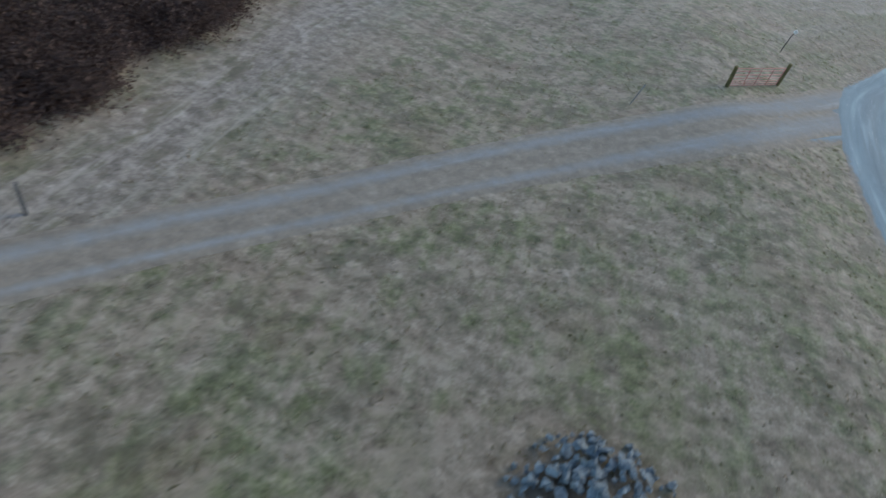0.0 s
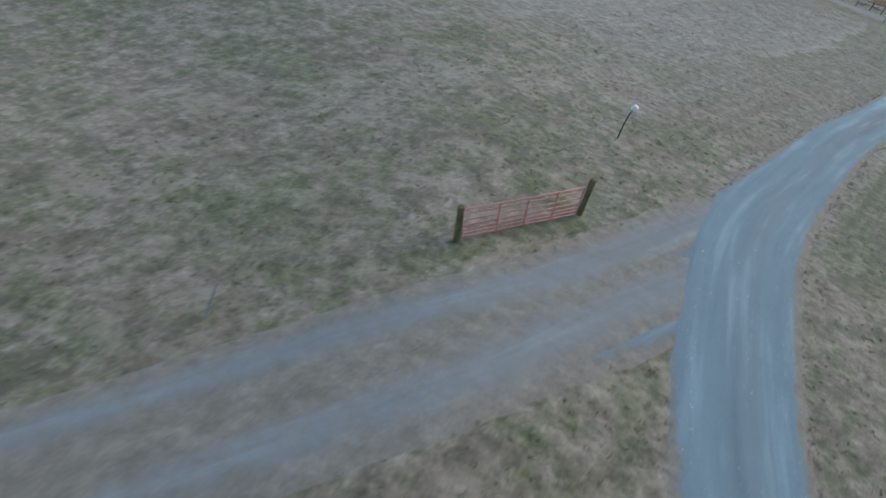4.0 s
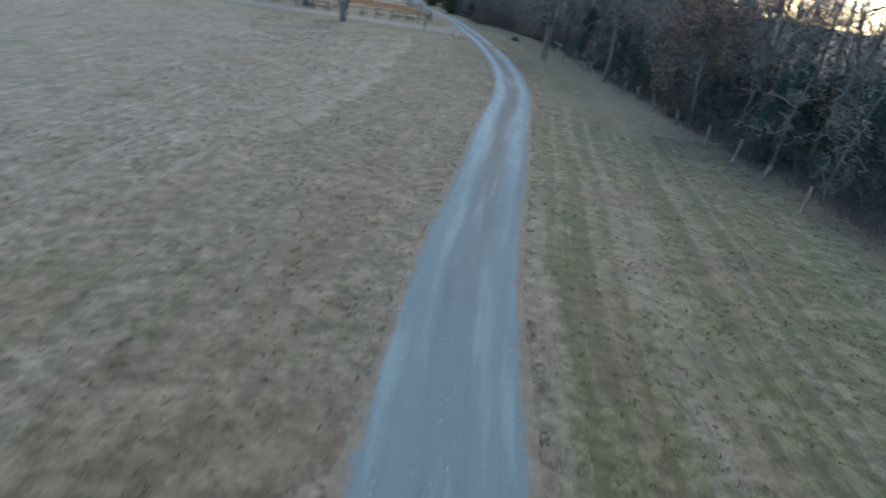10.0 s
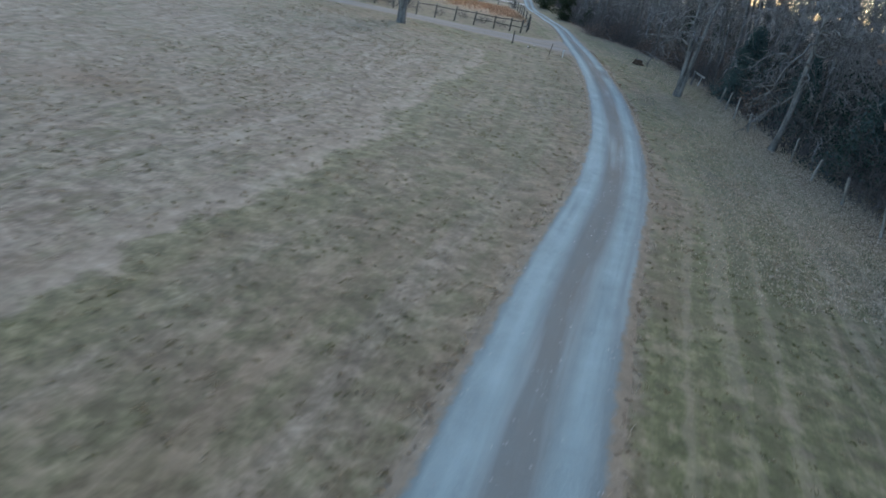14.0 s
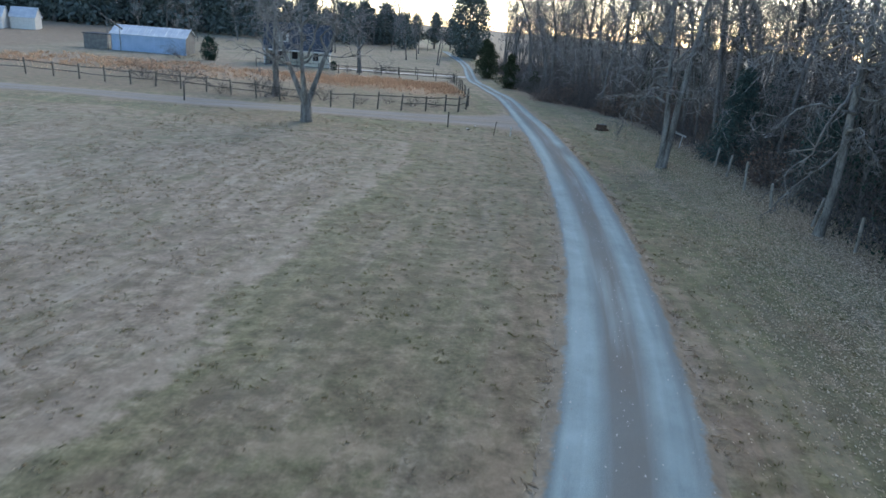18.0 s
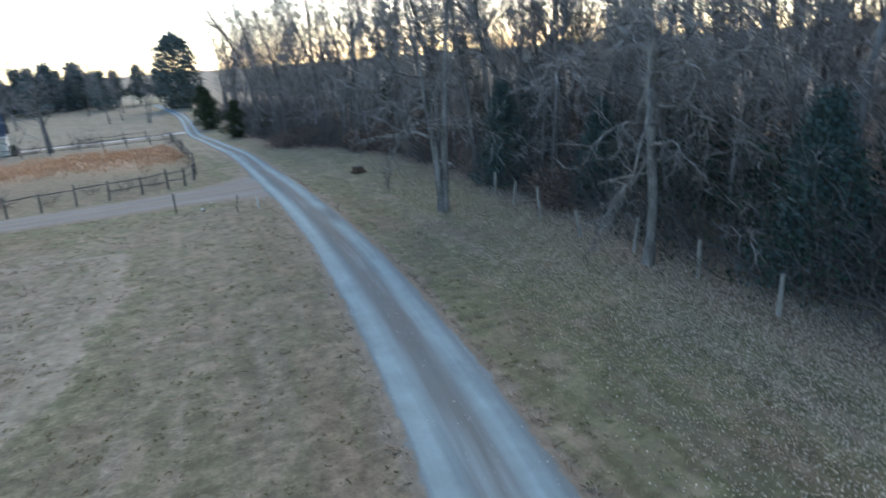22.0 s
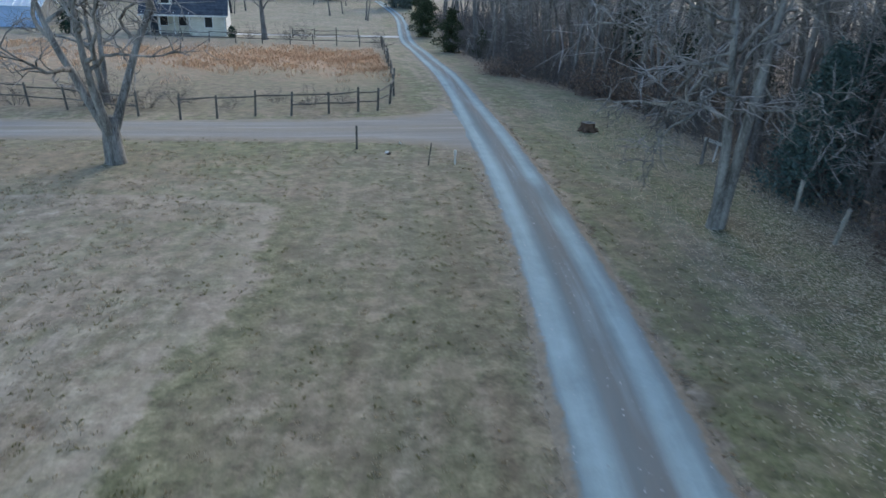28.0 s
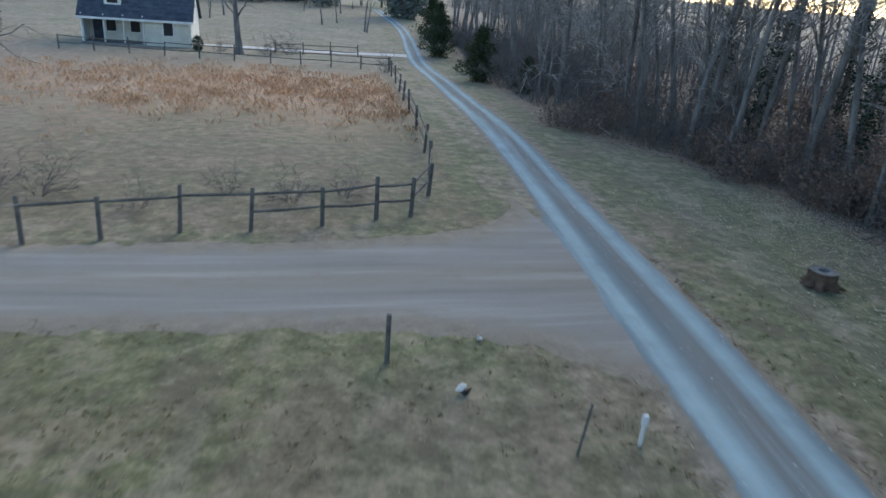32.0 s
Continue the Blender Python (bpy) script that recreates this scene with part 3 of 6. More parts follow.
def strip(name, line, profile, material, lift, label, ragged=0.08, seed=1, fade=None, thin=None, bare=0.0, gap=0.0):
    """A ribbon on the ground; profile rows are (share of half width, height, crown value, grass value)."""
    rng = np.random.default_rng(seed)
    t = np.gradient(line[:, :2], axis=0)
    step = np.linalg.norm(t, axis=1)
    t /= step[:, None]
    n = np.stack([t[:, 1], -t[:, 0]], 1)
    rows, crowns, edges, sides, ways, rubbed = [], [], [], [], [], []
    for share, h, crown, grass in profile:
        outer = abs(share) > 0.9
        w = line[:, 2] * share + (rng.normal(0, ragged, len(line)) if outer else 0)
        p = line[:, :2] + n * w[:, None]
        rows.append(np.c_[p, ground(p[:, 0], p[:, 1]) + lift + h])
        crowns.append(np.full(len(line), crown) * (1 if fade is None else fade) + (0.45 * gap if 0.3 < share < 0.9 else 0.0))
        edges.append(grass * (1 - (bare if share < 0 else 0.0)) + np.zeros(len(line)) + (0 if thin is None else thin))
        rubbed.append(np.full(len(line), max(0.0, 1 - 2 * crown)) * (0 if fade is None else np.clip(fade, 0, 1) ** 3) * (abs(share) < 0.95) * (1 - (gap if share > 0.3 else 0.0)))
        sides.append(w)
        ways.append(np.cumsum(step))
    m, k = len(line), len(profile)
    verts = np.stack(rows, 1).reshape(-1, 3)
    i, j = np.meshgrid(np.arange(k - 1), np.arange(m - 1))
    a = (j * k + i).ravel()
    me = mesh_arrays(name, verts, np.stack([a, a + 1, a + k + 1, a + k], 1)[:, ::-1])
    for word, values in (("crown", crowns), ("edge", edges), ("rubbed", rubbed), ("across", sides), ("along", ways)):
        me.attributes.new(word, 'FLOAT', 'POINT').data.foreach_set("value", np.stack(values, 1).ravel().astype(np.float32))
    me.polygons.foreach_set("use_smooth", np.ones(len(me.polygons), bool))
    return tagged(link_mesh(name, me, material), label, "road", kind="structure")


RUTS = [(-1.3, -0.1, 0.5, 1.1), (-1.12, -0.045, 0.5, 0.8), (-1.0, -0.01, 0.35, 0.5), (-0.88, 0.0, 0.1, 0.12), (-0.6, -0.025, 0.0, 0.0), (-0.42, -0.02, 0.3, 0.0), (-0.25, 0.02, 0.9, 0.05), (0.0, 0.035, 1.0, 0.1),
        (0.22, 0.02, 0.9, 0.05), (0.36, -0.02, 0.3, 0.0), (0.55, -0.025, 0.0, 0.0), (0.75, -0.02, 0.15, 0.02), (0.88, 0.0, 0.45, 0.12), (1.0, -0.01, 0.5, 0.5), (1.12, -0.045, 0.5, 0.8), (1.3, -0.1, 0.5, 1.1)]
FLAT = [(-1.4, -0.1, 1.0, 1.1), (-1.15, -0.02, 1.0, 0.75), (-0.95, -0.01, 0.8, 0.45), (-0.7, 0.0, 0.25, 0.15), (-0.4, -0.01, 0.15, 0.1), (-0.1, 0.01, 0.6, 0.25), (0.1, 0.01, 0.6, 0.25),
        (0.4, -0.01, 0.15, 0.1), (0.7, 0.0, 0.25, 0.15), (0.95, -0.01, 0.8, 0.45), (1.15, -0.02, 1.0, 0.75), (1.4, -0.1, 1.0, 1.1)]
strip("road", ROAD_LINE, RUTS, GRAVEL, 0.07, "pale blue-grey gravel drive with two worn wheel tracks", 0.02, 1, 0.25 + 0.75 * soft((ROAD_LINE[:, 1] - 55) / 25),
      bare=0.6 * np.exp(-np.abs((ROAD_LINE[:, 1] / K - 34) / 7) ** 4) + np.exp(-np.abs((ROAD_LINE[:, 1] / K - 111.4) / 4) ** 4),
      gap=np.exp(-np.abs((ROAD_LINE[:, 1] / K - 101.4) / 1.5) ** 4))
RUT_NORTH = eased(smooth_line([at(x, y)[:2] for x, y in ((-17, -4.5), (-13.4, 4.2), (-11.26, 9.0), (-7.75, 16.1), (-5.0, 20.9), (-2.24, 25), (0.3, 28.95), (1.85, 32.3), (3.48, 35.9), (4.37, 37.9), (5.6, 41.0))],
                              [0.42, 0.42, 0.42, 0.44, 0.5, 0.56, 0.62, 0.72, 0.8, 0.8, 0.8]), 5)
RUT_SOUTH = eased(smooth_line([at(x, y)[:2] for x, y in ((-15.8, -4.5), (-12.44, 3.54), (-10.41, 8.05), (-7.3, 13.7), (-5.0, 17.5), (-2.41, 21.3), (0.2, 25.05), (1.87, 28.75), (3.27, 31.7), (4.32, 34.25), (5.3, 37.5))],
                              [0.26, 0.26, 0.28, 0.32, 0.42, 0.6, 0.75, 0.8, 0.8, 0.8, 0.8]), 5)


RUT = [(-1.9, -0.06, 0.8, 1.1), (-1.4, -0.02, 0.8, 0.72), (-0.9, 0.0, 0.5, 0.42), (-0.4, 0.005, 0.4, 0.15), (0.0, 0.0, 0.3, 0.08), (0.4, 0.005, 0.4, 0.15), (0.9, 0.0, 0.6, 0.42), (1.4, -0.02, 0.8, 0.72), (1.9, -0.06, 0.8, 1.1)]


def sunk(line):
    """Lets a strip dive under the drive at its far end."""
    return -0.06 * soft((np.arange(len(line)) - len(line) + 9) / 6)


def blue(line):
    return 1 - 0.75 * soft((line[:, 1] - 18) / 14)


APRON = smooth_line([at(x, y)[:2] for x, y in ((-16.4, -4.5), (-12.9, 3.9), (-10.8, 8.5), (-7.5, 14.9), (-4.9, 19.2), (-1.7, 23.9), (1.1, 27.2), (2.7, 30.7), (3.76, 34.3), (4.46, 37.1), (5.2, 40.5))], [0.4, 0.4, 0.5, 0.6, 0.7, 0.9, 1.2, 1.5, 1.5, 1.1, 0.7])
strip("gravel_apron", APRON, FLAT, GRAVEL, 0.026, "thin spread of gravel where the track meets the drive", 0.05, 7, None, 0.2 + 0.9 * (1 - soft((APRON[:, 1] - 26) / 9)) - 0.22 * soft((APRON[:, 1] - 31) / 6))
strip("wheel_rut", RUT_NORTH, RUT, THIN_GRAVEL, 0.034 + sunk(RUT_NORTH), "faint gravel wheel rut of the side track", 0.02, 2, 0.25 + 0.6 * blue(RUT_NORTH), 0.14 * blue(RUT_NORTH) + 0.2)
strip("wheel_rut", RUT_SOUTH, RUT, THIN_GRAVEL, 0.038 + sunk(RUT_SOUTH), "faint gravel wheel rut of the side track", 0.02, 6, 0.25 + 0.6 * blue(RUT_SOUTH), 0.18 * blue(RUT_SOUTH) + 0.22)
TRACK_TWO = smooth_line([at(x, y)[:2] for x, y in ((-40, 112), (-10, 111.5), (5, 111.0), (12, 111.0), (16, 111.1), (18, 111.15), (19.4, 111.1), (20.5, 111.1), (21.5, 111.1), (22.3, 111.2))],
                        [1.5, 1.6, 1.75, 1.95, 2.1, 2.45, 3.0, 3.9, 5.2, 6.4])
strip("farm_lane", TRACK_TWO, FLAT, TRACK, 0.035, "flat earth and gravel farm lane meeting the drive", 0.12, 3)
HOUSE_LANE = smooth_line([at(x, y)[:2] for x, y in ((4, 161.5), (11, 162), (18, 162), (24.3, 162.2))], [1.0, 1.0, 1.0, 1.2])
strip("house_lane", HOUSE_LANE, FLAT, WHITE_GRAVEL, 0.05, "narrow white gravel lane to the farmhouse", 0.05, 5)


# ---- bare trees ----
def bare_tree_meshes(seed, height, radius, first=0.3, limbs=16, twigs=5, droop=0.0, stems=1, reach=0.38, lean=0.0, fork=0.22, fine=4, bole=0.0, bend=0.22, bits=6, pull=(0, 0), rise=0.10, sway=0.05, boughs=()):
    """A trunk mesh, a list of limb tubes and one twig mesh for a leafless tree."""
    rng = random.Random(seed)
    trunk, limb_list, twig = Tubes(), [], Tubes()
    if bole:
        trunk.add([Vector((0, 0, -0.3)), Vector((0.03, 0, 0.15)), Vector((0.0, 0.05, bole * 0.6)), Vector((0.05, 0, bole + 0.3))], [radius * 1.45, radius * 1.1, radius * 0.98, radius * 0.8], 11)
    for s in range(stems):
        ang = 2 * math.pi * s / stems + rng.random() * 0.5
        way = Vector((lean + (fork * math.cos(ang) if stems > 1 else 0), fork * math.sin(ang) if stems > 1 else 0, 1))
        pts, _ = wander(rng, Vector((0.35 * radius * (stems > 1) * math.cos(ang), 0.35 * radius * (stems > 1) * math.sin(ang), bole - 0.3)), way, height * (1 - 0.12 * s), 14, sway, 0.02)
        r0 = radius * ((0.52 if bole else 0.8) if stems > 1 else 1.0)
        radii = [r0 * ((1.0 if bole else 1.45) if i == 0 else (1 - 0.92 * (i / 14) ** 0.9) * rng.uniform(0.9, 1.1)) + 0.01 for i in range(15)]
        trunk.add(pts, radii, 9)
        count = max(4, limbs // stems)
        for b in range(count):
            f = first + (0.97 - first) * (b + rng.random() * 0.7) / count
            p, d = along(pts, f)
            out = (side_way(rng, d, rng.uniform(0.7, 1.25)) + Vector((*pull, 0)) * rng.random()).normalized()
            length = height * reach * (1.05 - f * 0.75) * rng.uniform(0.7, 1.25)
            bp, _ = wander(rng, p, out, length, bits, bend, rise - droop)
            br = max(0.02, radius * (1.05 - f) * 0.42 * rng.uniform(0.7, 1.1))
            tube = Tubes()
            tube.add(bp, [br * (1 - 0.87 * (i / bits) ** 0.8) + 0.006 for i in range(bits + 1)], 5)
            limb_list.append(tube)
            for k in range(twigs):
                g = rng.uniform(0.25, 1.0)
                q, e = along(bp, g)
                tp, _ = wander(rng, q, side_way(rng, e, rng.uniform(0.4, 1.0)), length * rng.uniform(0.25, 0.5), 4, 0.12 + 0.8 * bend, 0.05 - droop)
                tube.add(tp, [max(0.008, br * 0.33 * (1 - 0.8 * i / 4)) for i in range(5)], 4)
                for n in range(fine):
                    q2, e2 = along(tp, rng.uniform(0.2, 1.0))
                    sp, _ = wander(rng, q2, side_way(rng, e2, rng.uniform(0.3, 0.9)), length * rng.uniform(0.12, 0.28), 2, 0.3, -droop)
                    twig.add(sp, [0.016, 0.012, 0.006], 3)
    for share, heading, climb, length, br in boughs:       # long crooked boughs that hang at their ends
        p, _ = along(pts, share)
        a, e = math.radians(heading), math.radians(climb)
        bp, _ = wander(rng, p, Vector((math.sin(a) * math.cos(e), math.cos(a) * math.cos(e), math.sin(e))), length * 0.6, 7, 0.3, 0.0)
        tail, _ = wander(rng, bp[-1], bp[-1] - bp[-2], length * 0.4, 5, 0.35, -0.25)
        bp = bp + tail[1:]
        n = len(bp) - 1
        tube = Tubes()
        tube.add(bp, [br * (1 - 0.85 * i / n) + 0.008 for i in range(n + 1)], 6)
        limb_list.append(tube)
        for k in range(14):
            q, d = along(bp, rng.uniform(0.25, 1.0))
            tp, _ = wander(rng, q, side_way(rng, d, rng.uniform(0.5, 1.1)), length * rng.uniform(0.14, 0.34), 6, 0.4, -0.12)
            tube.add(tp, [br * 0.32 * (1 - 0.75 * i / 6) + 0.006 for i in range(7)], 4)
            for j in range(4):
                q2, e2 = along(tp, rng.uniform(0.25, 1.0))
                sp, _ = wander(rng, q2, side_way(rng, e2, rng.uniform(0.4, 1.0)), length * rng.uniform(0.06, 0.13), 3, 0.4, -0.1)
                tube.add(sp, [0.014, 0.012, 0.009, 0.005], 3)
    return trunk, limb_list, twig


def joined(tubes):
    out = Tubes()
    for t in tubes:
        off = len(out.verts)
        out.verts += t.verts
        out.faces += [tuple(i + off for i in f) for f in t.faces]
    return out


def hero_tree(name, m, label, bark, **kw):
    """A lone tree whose limbs are parts of their own."""
    trunk, limb_list, twig = bare_tree_meshes(**kw)
    ob = thing(name, m, label, "tree")
    t = link_mesh("trunk", trunk.mesh("trunk"), bark, ob, "furrowed grey trunk")
    for limb in limb_list:
        link_mesh("limb", limb.mesh("limb"), bark, ob)
    tagged(link_mesh("twigwork", twig.mesh("twigwork", False), TWIG, ob, "fine bare twigs"), kind="stuff")
    return ob


def wood_tree(seed, height, radius, bark, **kw):
    trunk, limb_list, twig = bare_tree_meshes(seed, height, radius, **kw)
    ob = thing("bare_tree", pose(0, 0, -100), "tall leafless woodland tree with a straight grey trunk", "tree", "trees of the wood")
    link_mesh("trunk", trunk.mesh("trunk"), bark, ob)
    tagged(link_mesh("branchwork", joined(limb_list).mesh("branchwork"), bark, ob), kind="stuff")
    tagged(link_mesh("twigwork", twig.mesh("twigwork", False), TWIG, ob), kind="stuff")
    return ob


def leaf_cloud(rng, centres, size, spread, per, flat=0.0):
    """Many small leaf quads round the centres, as arrays."""
    c = np.repeat(np.array(centres), per, 0)
    n = len(c)
    c = c + rng.normal(0, 1, (n, 3)) * spread
    u = rng.normal(0, 1, (n, 3))
    u[:, 2] *= 1 - flat
    u /= np.linalg.norm(u, axis=1)[:, None]
    v = np.cross(u, rng.normal(0, 1, (n, 3)))
    v /= np.linalg.norm(v, axis=1)[:, None]
    s = (size * rng.uniform(0.6, 1.4, n))[:, None]
    verts = np.stack([c - u * s, c - v * s * 0.45, c + u * s, c + v * s * 0.45], 1).reshape(-1, 3)
    return verts, np.arange(n * 4).reshape(-1, 4)


def evergreen(seed, height, radius, shape, material, label, clumps=260, per=14, leaf=0.2, bare=0.12):
    rng = np.random.default_rng(seed)
    pr = random.Random(seed)
    ob = thing("evergreen_tree", pose(0, 0, -100), label, "tree")
    trunk = Tubes()
    pts, _ = wander(pr, Vector((0, 0, -0.3)), Vector((0, 0, 1)), height * 0.95, 6, 0.03, 0.02)
    trunk.add(pts, [0.035 * height * (1 - 0.9 * i / 6) + 0.02 for i in range(7)], 7)
    cen = []
    for i in range(clumps):
        f = bare + (1 - bare) * pr.random()
        if shape == 'cone':
            r = radius * (1.06 - f) * pr.uniform(0.45, 1.1)
        elif shape == 'round':
            r = radius * math.sqrt(max(0.03, 1 - (2 * (f - 0.5)) ** 2)) * pr.uniform(0.55, 1.08)
        else:
            r = radius * (1.15 - f ** 2) * pr.uniform(0.5, 1.15) * (0.7 + 0.5 * math.sin(f * 17 + seed))
        a = pr.random() * 2 * math.pi
        c = Vector((r * math.cos(a), r * math.sin(a), height * f - 0.1 * r))
        cen.append(c)
        if i % 4 == 0:
            q, _ = along(pts, min(0.98, max(0.02, f * 0.92)))
            trunk.add([q, q.lerp(c, 0.5) + Vector((0, 0, 0.05)), c], [0.04, 0.03, 0.012], 4)
    link_mesh("trunk", trunk.mesh("trunk"), BARK, ob)
    v, f = leaf_cloud(rng, cen, leaf, 0.05 * radius + leaf * 1.1, per)
    link_mesh("crown", mesh_arrays("crown", v, f), material, ob)
    return ob


# ---- post and rail, posts ----
def post_mesh(name, height, radius, seed, square=False, tip=0.0):
    rng = random.Random(seed)
    bm = bmesh.new()
    sides = 4 if square else 9
    rings = []
    for z, k in ((-0.4, 1.0), (0.02, 1.05), (height * 0.5, 0.96), (height - 0.02, 0.93), (height, 0.8)):
        ring = []
        for i in range(sides):
            a = 2 * math.pi * (i + 0.5 * square) / sides
            r = radius * k * (1.35 if square else rng.uniform(0.9, 1.1))
            ring.append(bm.verts.new((r * math.cos(a), r * math.sin(a), z + (tip * math.cos(a) if z == height else 0))))
        rings.append(ring)
    for lo, hi in zip(rings, rings[1:]):
        for i in range(sides):
            bm.faces.new((lo[i], lo[(i + 1) % sides], hi[(i + 1) % sides], hi[i]))
    bm.faces.new(rings[-1])
    me = bpy.data.meshes.new(name)
    bm.to_mesh(me)
    bm.free()
    return me


def rail_fence(points, label, rails=(0.55, 1.05), height=1.25, seed=1, gaps=()):
    """A fence with its posts and rails as parts; the points are plan places of the posts."""
    rng = random.Random(seed)
    x0, y0, _ = at(*points[0])
    ob = thing("rail_fence", pose(x0, y0, gz(x0, y0)), label, "fence", "paddock fences")
    base = Vector((x0, y0, gz(x0, y0)))
    variants = [post_mesh("post", height * k, 0.055, seed + i, True) for i, k in enumerate((1.0, 0.95, 1.06))]
    spots = []
    for x, y in points:
        X, Y, _ = at(x, y)
        spots.append(Vector((X, Y, gz(X, Y))))
    for i, p in enumerate(spots):
        o = link_mesh("post", variants[i % 3], RAIL, ob)
        o.matrix_basis = Matrix.Translation(p - base) @ pose(0, 0, 0, rng.uniform(-4, 4), rng.uniform(-4, 4), rng.uniform(0, 20))
    for i, (p, q) in enumerate(zip(spots, spots[1:])):
        for k, h in enumerate(rails):
            if (i, k) in gaps:
                continue
            a = p - base + Vector((0, 0.0, h + rng.uniform(-0.05, 0.05)))
            b = q - base + Vector((0, 0.0, h + rng.uniform(-0.05, 0.05)))
            mid = (a + b) / 2 + Vector((0, 0, rng.uniform(-0.04, 0.01)))
            t = Tubes()
            t.add([a, mid, b], [0.036, 0.04, 0.034], 5)
            link_mesh("rail", t.mesh("rail", False), RAIL, ob)
    return ob


rail_fence([(9.2, 112.9), (10.7, 113.2), (12.3, 113.7), (13.9, 113.8), (15.6, 114.2), (17.0, 114.7), (17.95, 115.0)],
           "weathered grey post and rail fence beside the farm lane", gaps={(0, 0), (2, 0), (1, 0)}, seed=3)
rail_fence([(17.95, 115.0), (18.7, 116.8), (19.1, 119.0), (19.35, 122.0), (19.6, 126.0), (19.8, 130.0), (20.0, 134.0), (20.25, 138.0), (20.45, 142.0), (20.6, 146.0), (20.8, 149.8)],
           "weathered grey post and rail fence running along the drive", gaps={(2, 0), (5, 1)}, seed=5)
rail_fence([(20.8, 149.8), (18.7, 150.0), (16.5, 150.2), (14.3, 150.2), (12.1, 150.4), (9.5, 150.8), (7.0, 151.2), (4.5, 151.6), (2.0, 152), (-0.5, 152.4), (-3, 152.8)],
           "weathered grey post and rail fence in front of the farmhouse", seed=7)
rail_fence([(7.3, 113.6), (5.7, 114.2), (4.0, 114.8), (2.2, 115.4), (0.4, 116.0), (-1.5, 116.6), (-3.4, 117.2), (-5.3, 117.7), (-7.2, 118.1), (-9.1, 118.5), (-11, 118.8),
            (-13, 119.0), (-15, 119.2), (-17, 119.4), (-19, 119.6), (-21, 119.8)],
           "weathered grey post and rail fence beyond the farm lane", seed=9)
rail_fence([(12, 158.5), (14.3, 158.8), (16.6, 159.0), (19, 159.2)], "grey post and rail fence beside the white lane", rails=(0.5, 0.95), seed=11)

# old round posts along the wood
WOOD_POSTS = [(23.9, 59.5), (24.45, 63.0), (25.3, 66.4), (25.6, 69.4), (26.2, 73.6), (26.6, 77.2), (27.0, 80.4), (27.27, 83.3), (27.82, 86.2), (28.2, 89.1),
              (28.0, 91.5), (28.4, 94.4), (28.85, 96.9), (29.6, 99.6)]
post_variants = [post_mesh("old_post", h, r, 40 + i, False, 0.02) for i, (h, r) in enumerate(((1.25, 0.07), (1.1, 0.075), (1.4, 0.065)))]
rng = random.Random(12)
for i, (x, y) in enumerate(WOOD_POSTS):
    o = link_mesh("fence_post", post_variants[i % 3], POST)
    o.matrix_world = spot(x, y) @ pose(0, 0, 0, rng.uniform(-10, 10), rng.uniform(-12, 12), rng.uniform(0, 360))
    tagged(o, "old grey round wooden fence post at the wood's edge", "post", "posts along the wood")


def lone_post(name, x, y, height, radius, material, label, rx=0, ry=0, square=False):
    o = link_mesh(name, post_mesh(name, height, radius, int(x * 10 + y), square), material)
    o.matrix_world = spot(x, y) @ pose(0, 0, 0, rx, ry, 15)
    return tagged(o, label, "post")


lone_post("wooden_post", 16.63, 107.8, 1.05, 0.05, RAIL, "dark weathered wooden post standing in rough grass")
lone_post("wooden_stake", 19.05, 105.2, 0.95, 0.024, RAIL, "thin dark wooden stake leaning in the grass", 0, 7)
lone_post("wooden_post", 0.3, 111.0, 1.15, 0.06, RAIL, "dark wooden post beside the farm lane")
lone_post("mossy_post", -14.25, 5.5, 1.05, 0.06, RAIL, "leaning grey mossy wooden post beside the track", 0, -14)
lone_post("wooden_stake", -4.5, 24.6, 1.15, 0.03, POST, "thin pale stake leaning among weeds beside the track", 0, 9)
broken = thing("broken_fence", spot(29.9, 105.2, 20), "dark post with a pale broken board nailed to it", "fence")
link_mesh("post", post_mesh("post", 1.2, 0.08, 77), BARK, broken).matrix_basis = pose(-0.5, 0, 0, 0, 4, 0)
o = part("board", boxes((-0.55, 0.75, -0.02, 0.02, -0.07, 0.07), bevel=0.006), WHITE, broken, "pale broken board")
o.matrix_basis = pose(0, 0, 1.0, 0, 18, 0)
o = part("board", boxes((-0.04, 0.04, -0.02, 0.02, 0.0, 0.8), bevel=0.006), WHITE, broken, "pale upright board")
o.matrix_basis = pose(0.25, 0, 0.05, 0, 10, 0)


